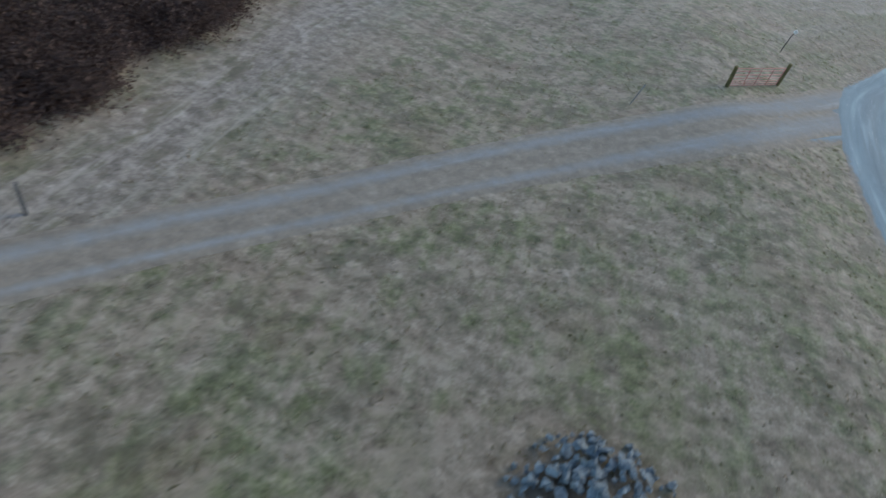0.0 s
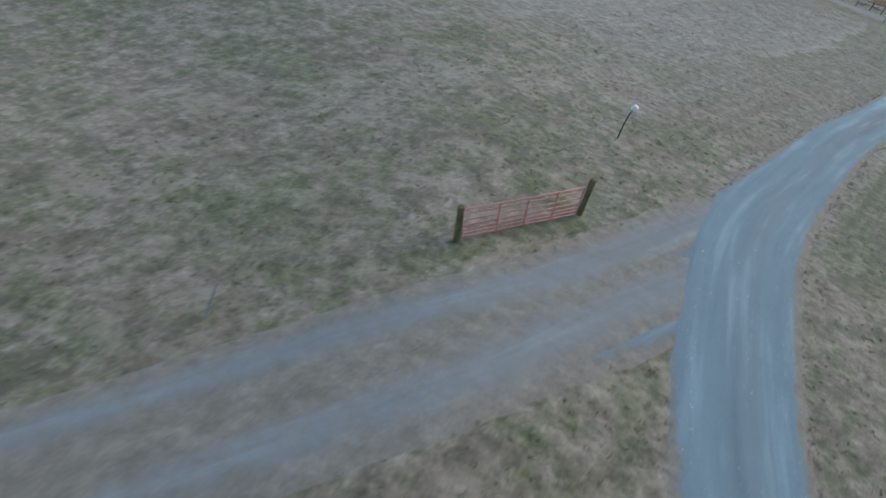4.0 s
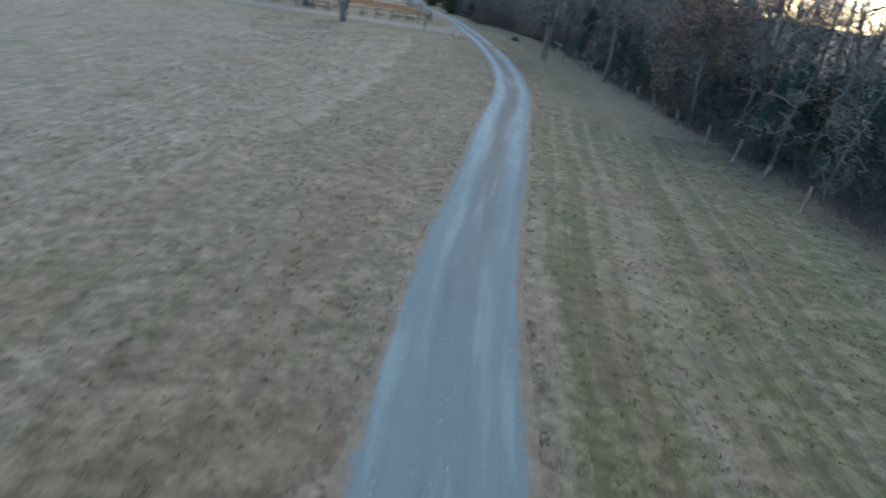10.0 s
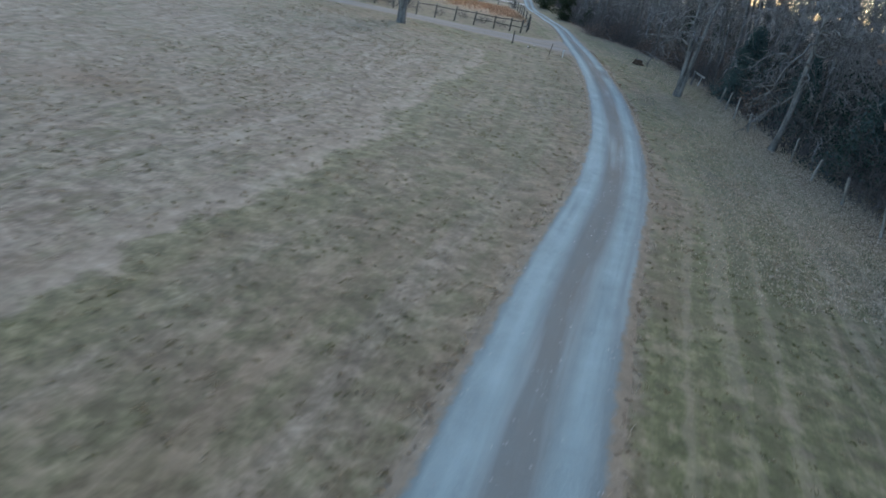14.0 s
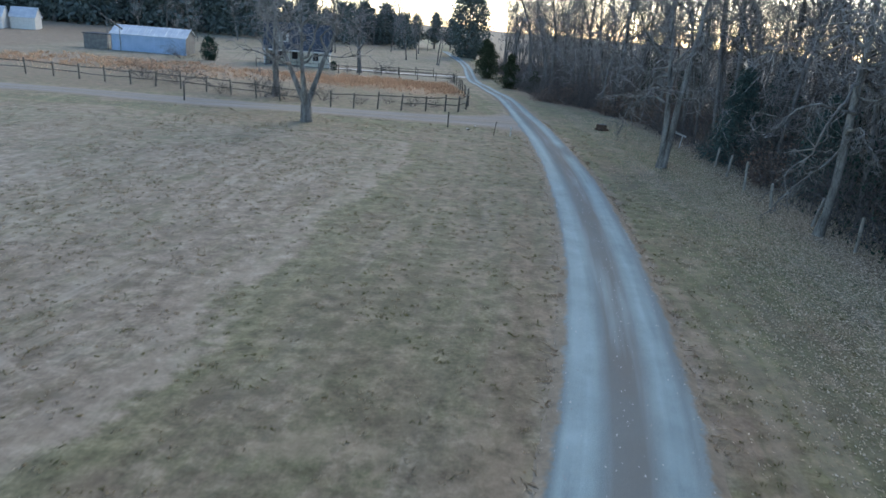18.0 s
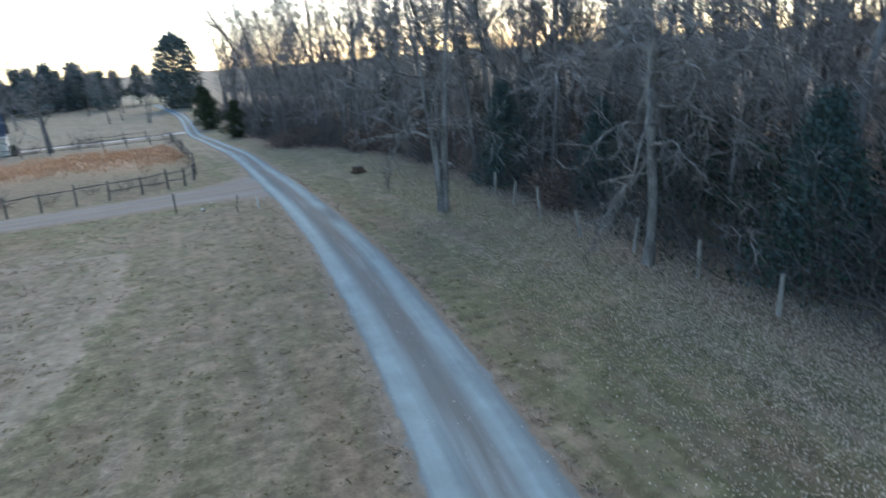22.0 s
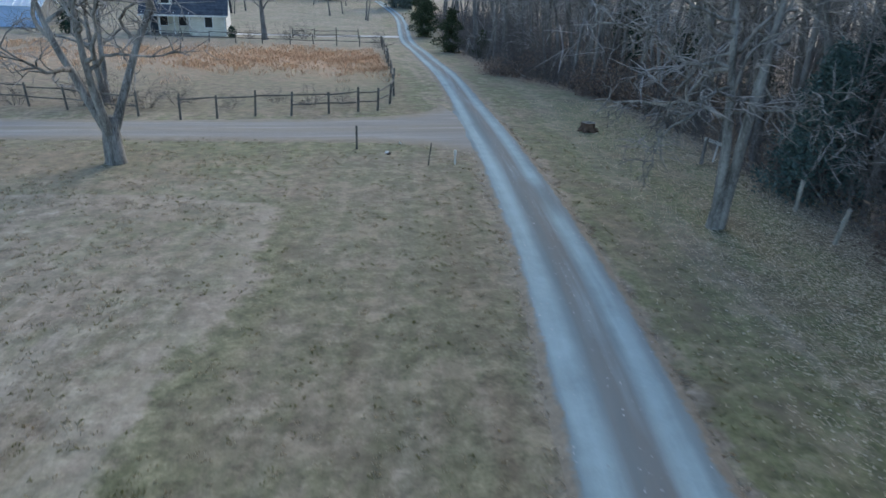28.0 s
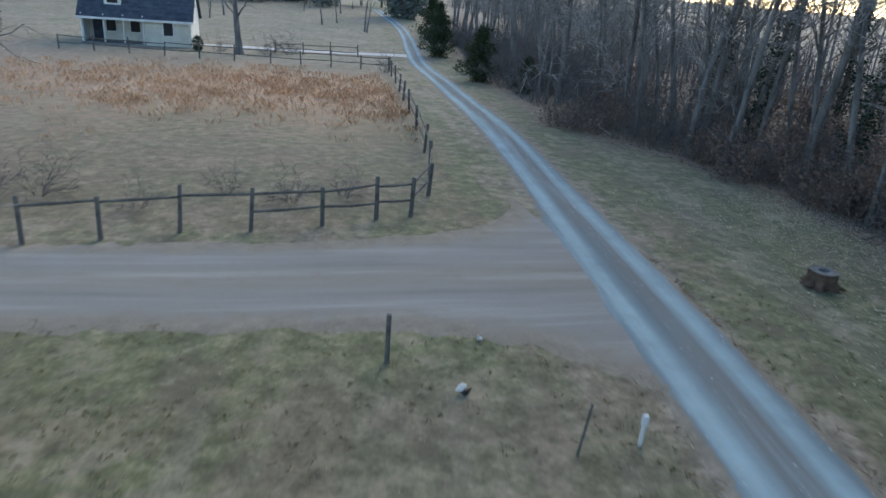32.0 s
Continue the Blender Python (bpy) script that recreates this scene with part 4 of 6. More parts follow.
# ---- red farm gate between mossy posts ----
def farm_gate():
    a, b = Vector(at(-1.6, 29.5)), Vector(at(0.56, 33.52))
    a.z, b.z = gz(a.x, a.y), gz(b.x, b.y)
    d = b - a
    length, turn = d.length, math.degrees(math.atan2(d.y, d.x))
    a += d.normalized() * 0.2
    d = b - a
    length = d.length
    for p, name, ry, tall in ((a, "gate_post", -14, 1.22), (b, "gate_post", -5, 1.35)):
        o = link_mesh(name, post_mesh(name, tall, 0.10, 5 if ry > -9 else 6), MOSSY)
        o.matrix_world = Matrix.Translation(p) @ pose(0, 0, 0, 0, ry, turn)
        tagged(o, "thick round gate post covered in yellow-brown moss", "post", "gate posts")
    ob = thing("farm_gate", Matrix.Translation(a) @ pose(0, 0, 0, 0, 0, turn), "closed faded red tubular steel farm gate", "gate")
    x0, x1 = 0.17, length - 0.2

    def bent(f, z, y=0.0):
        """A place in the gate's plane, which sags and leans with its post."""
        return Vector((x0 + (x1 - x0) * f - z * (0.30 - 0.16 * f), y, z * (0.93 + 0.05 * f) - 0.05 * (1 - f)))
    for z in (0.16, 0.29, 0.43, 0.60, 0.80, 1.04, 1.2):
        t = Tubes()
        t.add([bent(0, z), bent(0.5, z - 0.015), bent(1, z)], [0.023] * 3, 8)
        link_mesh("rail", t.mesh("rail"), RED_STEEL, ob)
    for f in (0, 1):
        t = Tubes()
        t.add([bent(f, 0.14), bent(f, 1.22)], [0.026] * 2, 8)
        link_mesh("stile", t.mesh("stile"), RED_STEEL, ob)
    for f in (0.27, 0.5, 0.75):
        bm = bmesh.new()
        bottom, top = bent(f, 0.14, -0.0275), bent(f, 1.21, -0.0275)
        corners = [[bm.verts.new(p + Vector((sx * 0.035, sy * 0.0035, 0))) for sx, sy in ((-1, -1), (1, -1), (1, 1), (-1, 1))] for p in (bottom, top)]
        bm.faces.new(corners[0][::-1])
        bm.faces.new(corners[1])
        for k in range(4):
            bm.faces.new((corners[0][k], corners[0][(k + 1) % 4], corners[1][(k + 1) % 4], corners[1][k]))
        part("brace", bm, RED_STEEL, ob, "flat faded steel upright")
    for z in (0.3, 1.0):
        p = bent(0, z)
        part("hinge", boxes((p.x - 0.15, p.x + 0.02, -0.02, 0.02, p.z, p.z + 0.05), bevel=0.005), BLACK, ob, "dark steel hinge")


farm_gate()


def box_on_pole():
    ob = thing("pole_box", spot(0.18, 39.95, 20) @ Matrix.Scale(0.92, 4), "small white box on a thin leaning steel pole in the field", "pole")
    t = Tubes()
    t.add([Vector((0, 0, -0.3)), Vector((-0.02, 0, 0.6)), Vector((0.01, 0, 1.2)), Vector((0.07, 0, 1.45))], [0.03, 0.028, 0.025, 0.022], 7)
    link_mesh("pole", t.mesh("pole"), BLACK, ob, "dark steel pole")
    bm = boxes((-0.11, 0.11, -0.075, 0.075, -0.11, 0.11), bevel=0.02)
    part("casing", bm, WHITE, ob, "white plastic casing").matrix_basis = pose(0.1, 0, 1.52, 15, 25, 10)
    bm = boxes((-0.118, 0.118, -0.083, 0.083, 0.112, 0.125), bevel=0.004)
    part("cover", bm, WHITE, ob).matrix_basis = pose(0.1, 0, 1.52, 15, 25, 10)


box_on_pole()


def marker():
    ob = thing("utility_marker", spot(20.03, 105.3, 10) @ Matrix.Diagonal((0.7, 0.7, 0.92, 1)), "short white utility marker post with a domed cap", "marker")
    part("shaft", boxes((-0.045, 0.045, -0.03, 0.03, -0.3, 0.55), bevel=0.008), WHITE, ob)
    bm = boxes((-0.075, 0.075, -0.06, 0.06, 0.42, 0.66), bevel=0.025)
    part("cap", bm, WHITE, ob, "white plastic cap with a rounded top")


marker()


def stone_mesh(seed, r, flat=0.7):
    """An angular broken stone: the hull of a few scattered points."""
    bm = bmesh.new()
    rng = random.Random(seed)
    for i in range(11):
        v = Vector((rng.gauss(0, 1), rng.gauss(0, 1), rng.gauss(0, 1))).normalized() * rng.uniform(0.8, 1.15) * r
        bm.verts.new((v.x * rng.uniform(1.0, 1.25), v.y, v.z * flat))
    bmesh.ops.convex_hull(bm, input=bm.verts)
    me = bpy.data.meshes.new("stone")
    bm.to_mesh(me)
    bm.free()
    return me


def rock_pile():
    ob = thing("stone_pile", spot(0.12, 6.2), "heap of broken blue-grey quarry stones on bare soil", "rocks")
    rng = random.Random(8)
    variants = [stone_mesh(s, 0.13) for s in range(9)]
    for i in range(300):
        a, r = rng.random() * 6.283, 1.8 * math.sqrt(rng.random())
        s = rng.uniform(0.45, 1.5) * (1.1 if r < 1.4 else 0.8)
        dx, dy = r * math.cos(a) * 1.1, r * math.sin(a) * 1.1
        z = 0.42 * (1 - (r / 1.9) ** 2) * rng.uniform(0.35, 1.0) + 0.03 + gz(K * 0.12 + dx, K * 6.2 + dy) - gz(K * 0.12, K * 6.2)
        o = link_mesh("stone", variants[i % 9], ROCK, ob)
        o.matrix_basis = pose(dx, dy, z, rng.uniform(-50, 50), rng.uniform(-50, 50), rng.uniform(0, 360)) @ Matrix.Scale(s, 4)


rock_pile()


def field_stone(x, y, r, label, dark):
    ob = thing("field_stone", spot(x, y, 40, 0.04), label, "rock")
    link_mesh("top", stone_mesh(int(x * 7), r, 0.6), WHITE, ob, "pale upper face").matrix_basis = pose(0, 0, r * 0.55, 12, 5, 0)
    if dark:
        link_mesh("underside", stone_mesh(int(x * 5), r * 0.95, 0.5), BLACK, ob, "dark underside").matrix_basis = pose(0.03, -0.1, r * 0.3, 0, 0, 30) @ Matrix.Scale(1.1, 4)


field_stone(17.72, 106.8, 0.12, "white and black painted stone lying in the grass", True)
field_stone(18.35, 108.4, 0.09, "small white stone in the grass", False)


def stump():
    ob = thing("tree_stump", spot(27.0, 110.5) @ Matrix.Scale(0.82, 4), "weathered hollow tree stump with spreading roots", "stump")
    rng = random.Random(4)
    bm = bmesh.new()
    sides, rings = 22, []
    prof = ((-0.15, 0.58), (0.02, 0.52), (0.14, 0.46), (0.34, 0.43), (0.54, 0.44))
    ridge = [1 + 0.16 * math.sin(5 * 2 * math.pi * i / sides + 0.6) + rng.uniform(-0.06, 0.06) for i in range(sides)]
    for z, r in prof:
        k = 1.0 if z < 0.2 else 0.4
        rings.append([bm.verts.new((r * (1 + (ridge[i] - 1) * k * 1.6) * math.cos(2 * math.pi * i / sides),
                                    r * (1 + (ridge[i] - 1) * k * 1.6) * math.sin(2 * math.pi * i / sides), z)) for i in range(sides)])
    for lo, hi in zip(rings, rings[1:]):
        for i in range(sides):
            bm.faces.new((lo[i], lo[(i + 1) % sides], hi[(i + 1) % sides], hi[i]))
    part("bole", bm, STUMP, ob, "rotting reddish brown bole", True)
    bm = bmesh.new()
    outer = [bm.verts.new((0.445 * math.cos(2 * math.pi * i / 20), 0.445 * math.sin(2 * math.pi * i / 20), 0.543)) for i in range(20)]
    inner = [bm.verts.new((0.05 + 0.2 * math.cos(2 * math.pi * i / 20), 0.05 + 0.17 * math.sin(2 * math.pi * i / 20), 0.53)) for i in range(20)]
    deep = [bm.verts.new((0.05 + 0.09 * math.cos(2 * math.pi * i / 20), 0.05 + 0.06 * math.sin(2 * math.pi * i / 20), 0.2)) for i in range(20)]
    for i in range(20):
        j = (i + 1) % 20
        bm.faces.new((outer[i], outer[j], inner[j], inner[i]))
        bm.faces.new((inner[i], inner[j], deep[j], deep[i]))
    bm.faces.new(deep)
    part("cut_face", bm, STUMP_TOP, ob, "grey sawn face with a dark hollow")
    for k in range(6):
        a = k * 1.05 + 0.3
        t = Tubes()
        pts, _ = wander(rng, Vector((0.45 * math.cos(a), 0.45 * math.sin(a), 0.12)), Vector((math.cos(a), math.sin(a), -0.3)), rng.uniform(0.15, 0.38), 4, 0.2)
        t.add(pts, [0.13, 0.10, 0.07, 0.045, 0.02], 6)
        link_mesh("root", t.mesh("root"), STUMP, ob)


stump()

# ---- lone trees ----
hero_tree("bare_tree", spot(26.3, 98.5) @ pose(0, 0, 0, 0, 3), "large leafless double-stemmed tree with crooked pale limbs beside the drive", BARK_PALE,
          seed=21, height=15, radius=0.235, boughs=((0.4, 285, 12, 5.2, 0.075), (0.36, 255, 5, 4.2, 0.06), (0.47, 300, 20, 5.5, 0.08), (0.3, 100, 15, 3.6, 0.06), (0.42, 80, 25, 4.2, 0.07), (0.5, 230, 20, 4.5, 0.06)), first=0.27, limbs=26, twigs=9, droop=0.1, stems=2, reach=0.42, lean=0.0, fork=0.04, fine=5, bend=0.45, bits=11, pull=(-0.5, -0.3), sway=0.035)
hero_tree("bare_tree", spot(27.7, 88.0) @ pose(0, 0, 0, 0, 3) @ pose(0, 0, 0, 0, 0, 80), "tall leafless tree with a lichened grey trunk at the wood's edge", BARK_PALE,
          seed=33, height=17, radius=0.18, boughs=((0.33, 90, 22, 5.5, 0.12), (0.3, 260, 14, 4.6, 0.07), (0.36, 285, 10, 5.0, 0.07), (0.27, 110, 8, 4.5, 0.09), (0.4, 240, 5, 4.6, 0.06), (0.43, 60, 12, 5.0, 0.08), (0.25, 300, 12, 3.6, 0.05)), first=0.3, limbs=24, twigs=9, droop=0.12, stems=1, reach=0.34, fine=5, bend=0.45, bits=11, pull=(-0.3, 0.5), sway=0.035)
hero_tree("bare_tree", spot(8.4, 105.9, 20), "large forked leafless tree standing in the meadow", BARK_PALE,
          seed=45, height=9.5, radius=0.36, first=0.3, limbs=21, twigs=8, droop=0.02, stems=3, reach=0.72, bole=1.5, fork=0.4, fine=4, bend=0.38, bits=10, rise=0.14)
hero_tree("bare_tree", spot(5.0, 117.0, 70), "forked leafless tree behind the farm lane", BARK_PALE,
          seed=58, height=10, radius=0.34, first=0.2, limbs=18, twigs=8, droop=0.02, stems=2, reach=0.72, bole=0.8, fork=0.3, fine=4, bend=0.38, bits=10, rise=0.16)
hero_tree("bare_tree", spot(9.3, 156.5, 10), "leafless yard tree beside the farmhouse", BARK,
          seed=61, height=10, radius=0.38, first=0.3, limbs=16, twigs=7, stems=1, reach=0.42)

# ---- the wood ----
species = [wood_tree(100 + i, h, r, BARK, first=f, limbs=l + 7, twigs=6, fine=5, reach=c, bend=0.26, rise=0.2, lean=0.02 * (i % 3 - 1))
           for i, (h, r, f, l, c) in enumerate(((19, 0.17, 0.28, 17, 0.27), (22, 0.21, 0.32, 16, 0.25), (16, 0.11, 0.2, 17, 0.28), (20, 0.14, 0.3, 14, 0.24),
                                                (13, 0.08, 0.15, 14, 0.32), (18, 0.24, 0.25, 18, 0.30), (10, 0.055, 0.12, 13, 0.36)))]
rng = random.Random(77)
planted = []
tries = 0
used = set()
while len(planted) < 255 and tries < 9000:
    tries += 1
    y = rng.uniform(20, 235) if rng.random() < 0.6 else rng.uniform(85, 160)
    if y > 128 and rng.random() < 0.5:
        continue
    edge = float(wood_edge(y))
    if 98 < y / K < 140 and rng.random() < 0.3:
        continue
    depth = np.interp(y / K, [94, 102], [29, 14]) * rng.random() ** 1.5
    x = edge + (2.6 if y / K < 103 else 1.6) + depth
    if any((x - a) ** 2 + (y - b) ** 2 < (1.4 if depth < 12 else 2.6) ** 2 for a, b in planted):
        continue
    planted.append((x, y))
    m = pose(x, y, gz(x, y), rng.uniform(-2.5, 2.5), rng.uniform(-3, 2.5)) @ pose(0, 0, 0, 0, 0, rng.uniform(0, 360))
    i = rng.randrange(7) if depth > 9 else rng.choice((2, 4, 6, 6, 4, 3) if y / K < 103 else (0, 1, 3, 5, 2, 4))
    s = rng.uniform(0.85, 1.15)
    if i not in used:
        species[i].matrix_world = m
        used.add(i)
    else:
        o = copy_thing(species[i], m)
        o.scale = (s, s, s)
for i, s in enumerate(species):
    if i not in used:
        s.matrix_world = pose(60, 100 + i, gz(60, 100))
# the wood by the first track
for k in range(22):
    y = -8 + 34 * rng.random()
    x = float(left_edge(y)) - 2.5 - 14 * rng.random()
    copy_thing(species[(4, 6, 2, 4, 6, 3)[k % 6]], pose(x, y, gz(x, y), rng.uniform(-4, 4), rng.uniform(-4, 4), rng.uniform(0, 360)))


def shrub(seed, size, label, leaf=None, stems=12, bark=None, per=7):
    r = random.Random(seed)
    ob = thing("shrub", pose(0, 0, -100), label, "shrub", "undergrowth of the wood")
    main, fine = Tubes(), Tubes()
    tips = []
    for s in range(stems):
        a = r.random() * 6.283
        pts, _ = wander(r, Vector((0.25 * math.cos(a), 0.25 * math.sin(a), -0.1)), Vector((0.7 * math.cos(a), 0.7 * math.sin(a), 1)), size * r.uniform(0.8, 1.5), 5, 0.22, -0.05)
        main.add(pts, [0.02, 0.017, 0.014, 0.011, 0.008, 0.005], 4)
        for k in range(14):
            q, e = along(pts, r.uniform(0.2, 1))
            tp, _ = wander(r, q, side_way(r, e, 0.9), size * r.uniform(0.25, 0.6), 2, 0.3, -0.08)
            fine.add(tp, [0.011, 0.009, 0.005], 3)
            tips.append(tp[-1])
    tagged(link_mesh("stemwork", main.mesh("stemwork", False), bark or SHADED_TWIG, ob), kind="stuff")
    tagged(link_mesh("twigwork", fine.mesh("twigwork", False), bark or SHADED_TWIG, ob), kind="stuff")
    if leaf:
        v, f = leaf_cloud(np.random.default_rng(seed), tips, 0.07, 0.16, per)
        link_mesh("foliage", mesh_arrays("foliage", v, f), leaf, ob)
    return ob


shrubs = [shrub(1, 2.0, "tangled leafless brush at the wood's edge"), shrub(2, 1.5, "tangled leafless brush at the wood's edge"),
          shrub(3, 2.4, "dark evergreen thicket of honeysuckle and briar", NEEDLE), shrub(4, 1.2, "low brown-leaved brush at the wood's edge", DEADLEAF),
          shrub(5, 2.8, "tangled leafless brush at the wood's edge", None, 18)]
briars = [shrub(11, 1.3, "dense dark red-brown briar thicket beside the side track", REDLEAF, 22, BRIAR, 3),
          shrub(12, 1.0, "dense dark red-brown briar thicket beside the side track", REDLEAF, 20, BRIAR, 4)]
n = 0
for k in range(185):
    y = rng.uniform(40, 215)
    edge = float(wood_edge(y))
    x = edge + (2.1 if y / K < 103 else 0.8) + 12 * rng.random() ** 1.3
    i = rng.choice((0, 1, 1, 1, 3, 3, 4) if y / K > 100 else (0, 1, 2, 2, 2, 3, 4, 4))
    m = pose(x, y, gz(x, y), 0, 0, rng.uniform(0, 360))
    if k < 5:
        shrubs[k].matrix_world = m
    else:
        o = copy_thing(shrubs[i], m)
        k2 = rng.uniform(0.8, 1.3) + 0.05 * (x - edge)
        o.scale = (k2, k2, k2 * rng.uniform(0.9, 1.4))
for k in range(110):
    y = -10 + 38 * rng.random()
    x = float(left_edge(y)) - 0.7 - 9 * rng.random() ** 1.8
    m = pose(x, y, gz(x, y), 0, 0, rng.uniform(0, 360))
    k2 = rng.uniform(0.85, 1.15) + 0.08 * (float(left_edge(y)) - x)
    if k < 2:
        briars[k].matrix_world = m
    else:
        o = copy_thing(briars[k % 2], m)
        o.scale = (k2, k2, k2)



def ivy_tree(seed, height):
    """A woodland trunk wrapped in ivy."""
    r = random.Random(seed)
    ob = thing("ivy_tree", pose(0, 0, -100), "woodland trunk wrapped in dark green ivy", "tree", "ivy trees of the wood")
    t = Tubes()
    pts, _ = wander(r, Vector((0, 0, -0.3)), Vector((0.06, 0, 1)), height, 8, 0.04, 0.02)
    t.add(pts, [0.2 * (1 - 0.8 * i / 8) for i in range(9)], 7)
    for k in range(14):
        q, d = along(pts, r.uniform(0.35, 0.98))
        bp, _ = wander(r, q, side_way(r, d, 0.9), r.uniform(1.5, 3.5), 5, 0.25, 0.15)
        t.add(bp, [0.05, 0.04, 0.03, 0.02, 0.014, 0.008], 4)
    link_mesh("trunk", t.mesh("trunk"), BARK, ob)
    cen = []
    for k in range(240):
        q, _ = along(pts, r.uniform(0.02, 0.88))
        a, w = r.random() * 6.283, r.uniform(0.25, 0.75)
        cen.append(q + Vector((w * math.cos(a), w * math.sin(a), 0)))
    v, f = leaf_cloud(np.random.default_rng(seed), cen, 0.09, 0.14, 14)
    link_mesh("ivy", mesh_arrays("ivy", v, f), NEEDLE, ob, "dark ivy leaves")
    return ob


IVY = ivy_tree(3, 14)
IVY.matrix_world = spot(36.0, 127)
for x, y in ((36.5, 121.5), (38, 134), (39, 116), (41, 128)):
    o = copy_thing(IVY, spot(x, y, 67 * x))
    o.scale = (1, 1, 0.85 + 0.03 * (int(x * 3) % 9))


def fallen_branch(x0, y0, x1, y1, h0, h1, seed, rad=0.04):
    r = random.Random(seed)
    a, b = Vector(at(x0, y0)), Vector(at(x1, y1))
    base = Vector((a.x, a.y, gz(a.x, a.y)))
    ob = thing("fallen_branch", Matrix.Translation(base), "pale bare branch lying at the wood's edge", "branch", "fallen branches")
    p, q = Vector((0, 0, h0)), b - a + Vector((0, 0, h1 + gz(b.x, b.y) - base.z))
    pts = [p.lerp(q, i / 5) + Vector((r.gauss(0, 0.06), r.gauss(0, 0.06), r.gauss(0, 0.03))) * (0 < i < 5) for i in range(6)]
    t = Tubes()
    t.add(pts, [rad * (1 - 0.12 * i) for i in range(6)], 6)
    link_mesh("stem", t.mesh("stem"), PALE_WOOD, ob)
    for k in range(4):
        c, d = along(pts, r.uniform(0.3, 0.95))
        tp, _ = wander(r, c, side_way(r, d, 0.7), r.uniform(0.3, 0.8), 4, 0.2)
        t = Tubes()
        t.add(tp, [rad * 0.5, rad * 0.4, rad * 0.3, rad * 0.2, 0.005], 4)
        link_mesh("side_twig", t.mesh("side_twig"), PALE_WOOD, ob)


PALE_WOOD = rough_mat("pale_dead_wood", (0.24, 0.22, 0.20), (0.48, 0.46, 0.42), 3.0, 0.9, 0.01, 0.5)
for i, (x0, y0, x1, y1, h0, h1) in enumerate(((31.9, 120.6, 31.0, 122.5, 0.0, 1.5), (29.6, 129.2, 28.6, 132.5, 0.03, 0.9), (28.8, 126.8, 28.4, 129, 0.03, 0.5), (31.2, 104.8, 32.6, 106.4, 0.04, 0.25),
                                              (31.0, 106.6, 32.2, 107.0, 0.04, 0.4), (29.6, 87.6, 30.8, 89.6, 0.04, 0.3), (29.2, 84.0, 30.8, 84.4, 0.04, 0.6), (29.0, 90.2, 31.4, 91.2, 0.04, 0.2),
                                              (28.8, 79.6, 30.0, 81.8, 0.04, 0.5), (27.8, 72.6, 29.4, 73.8, 0.04, 0.4))):
    fallen_branch(x0, y0, x1, y1, h0, h1, 300 + i, 0.045)


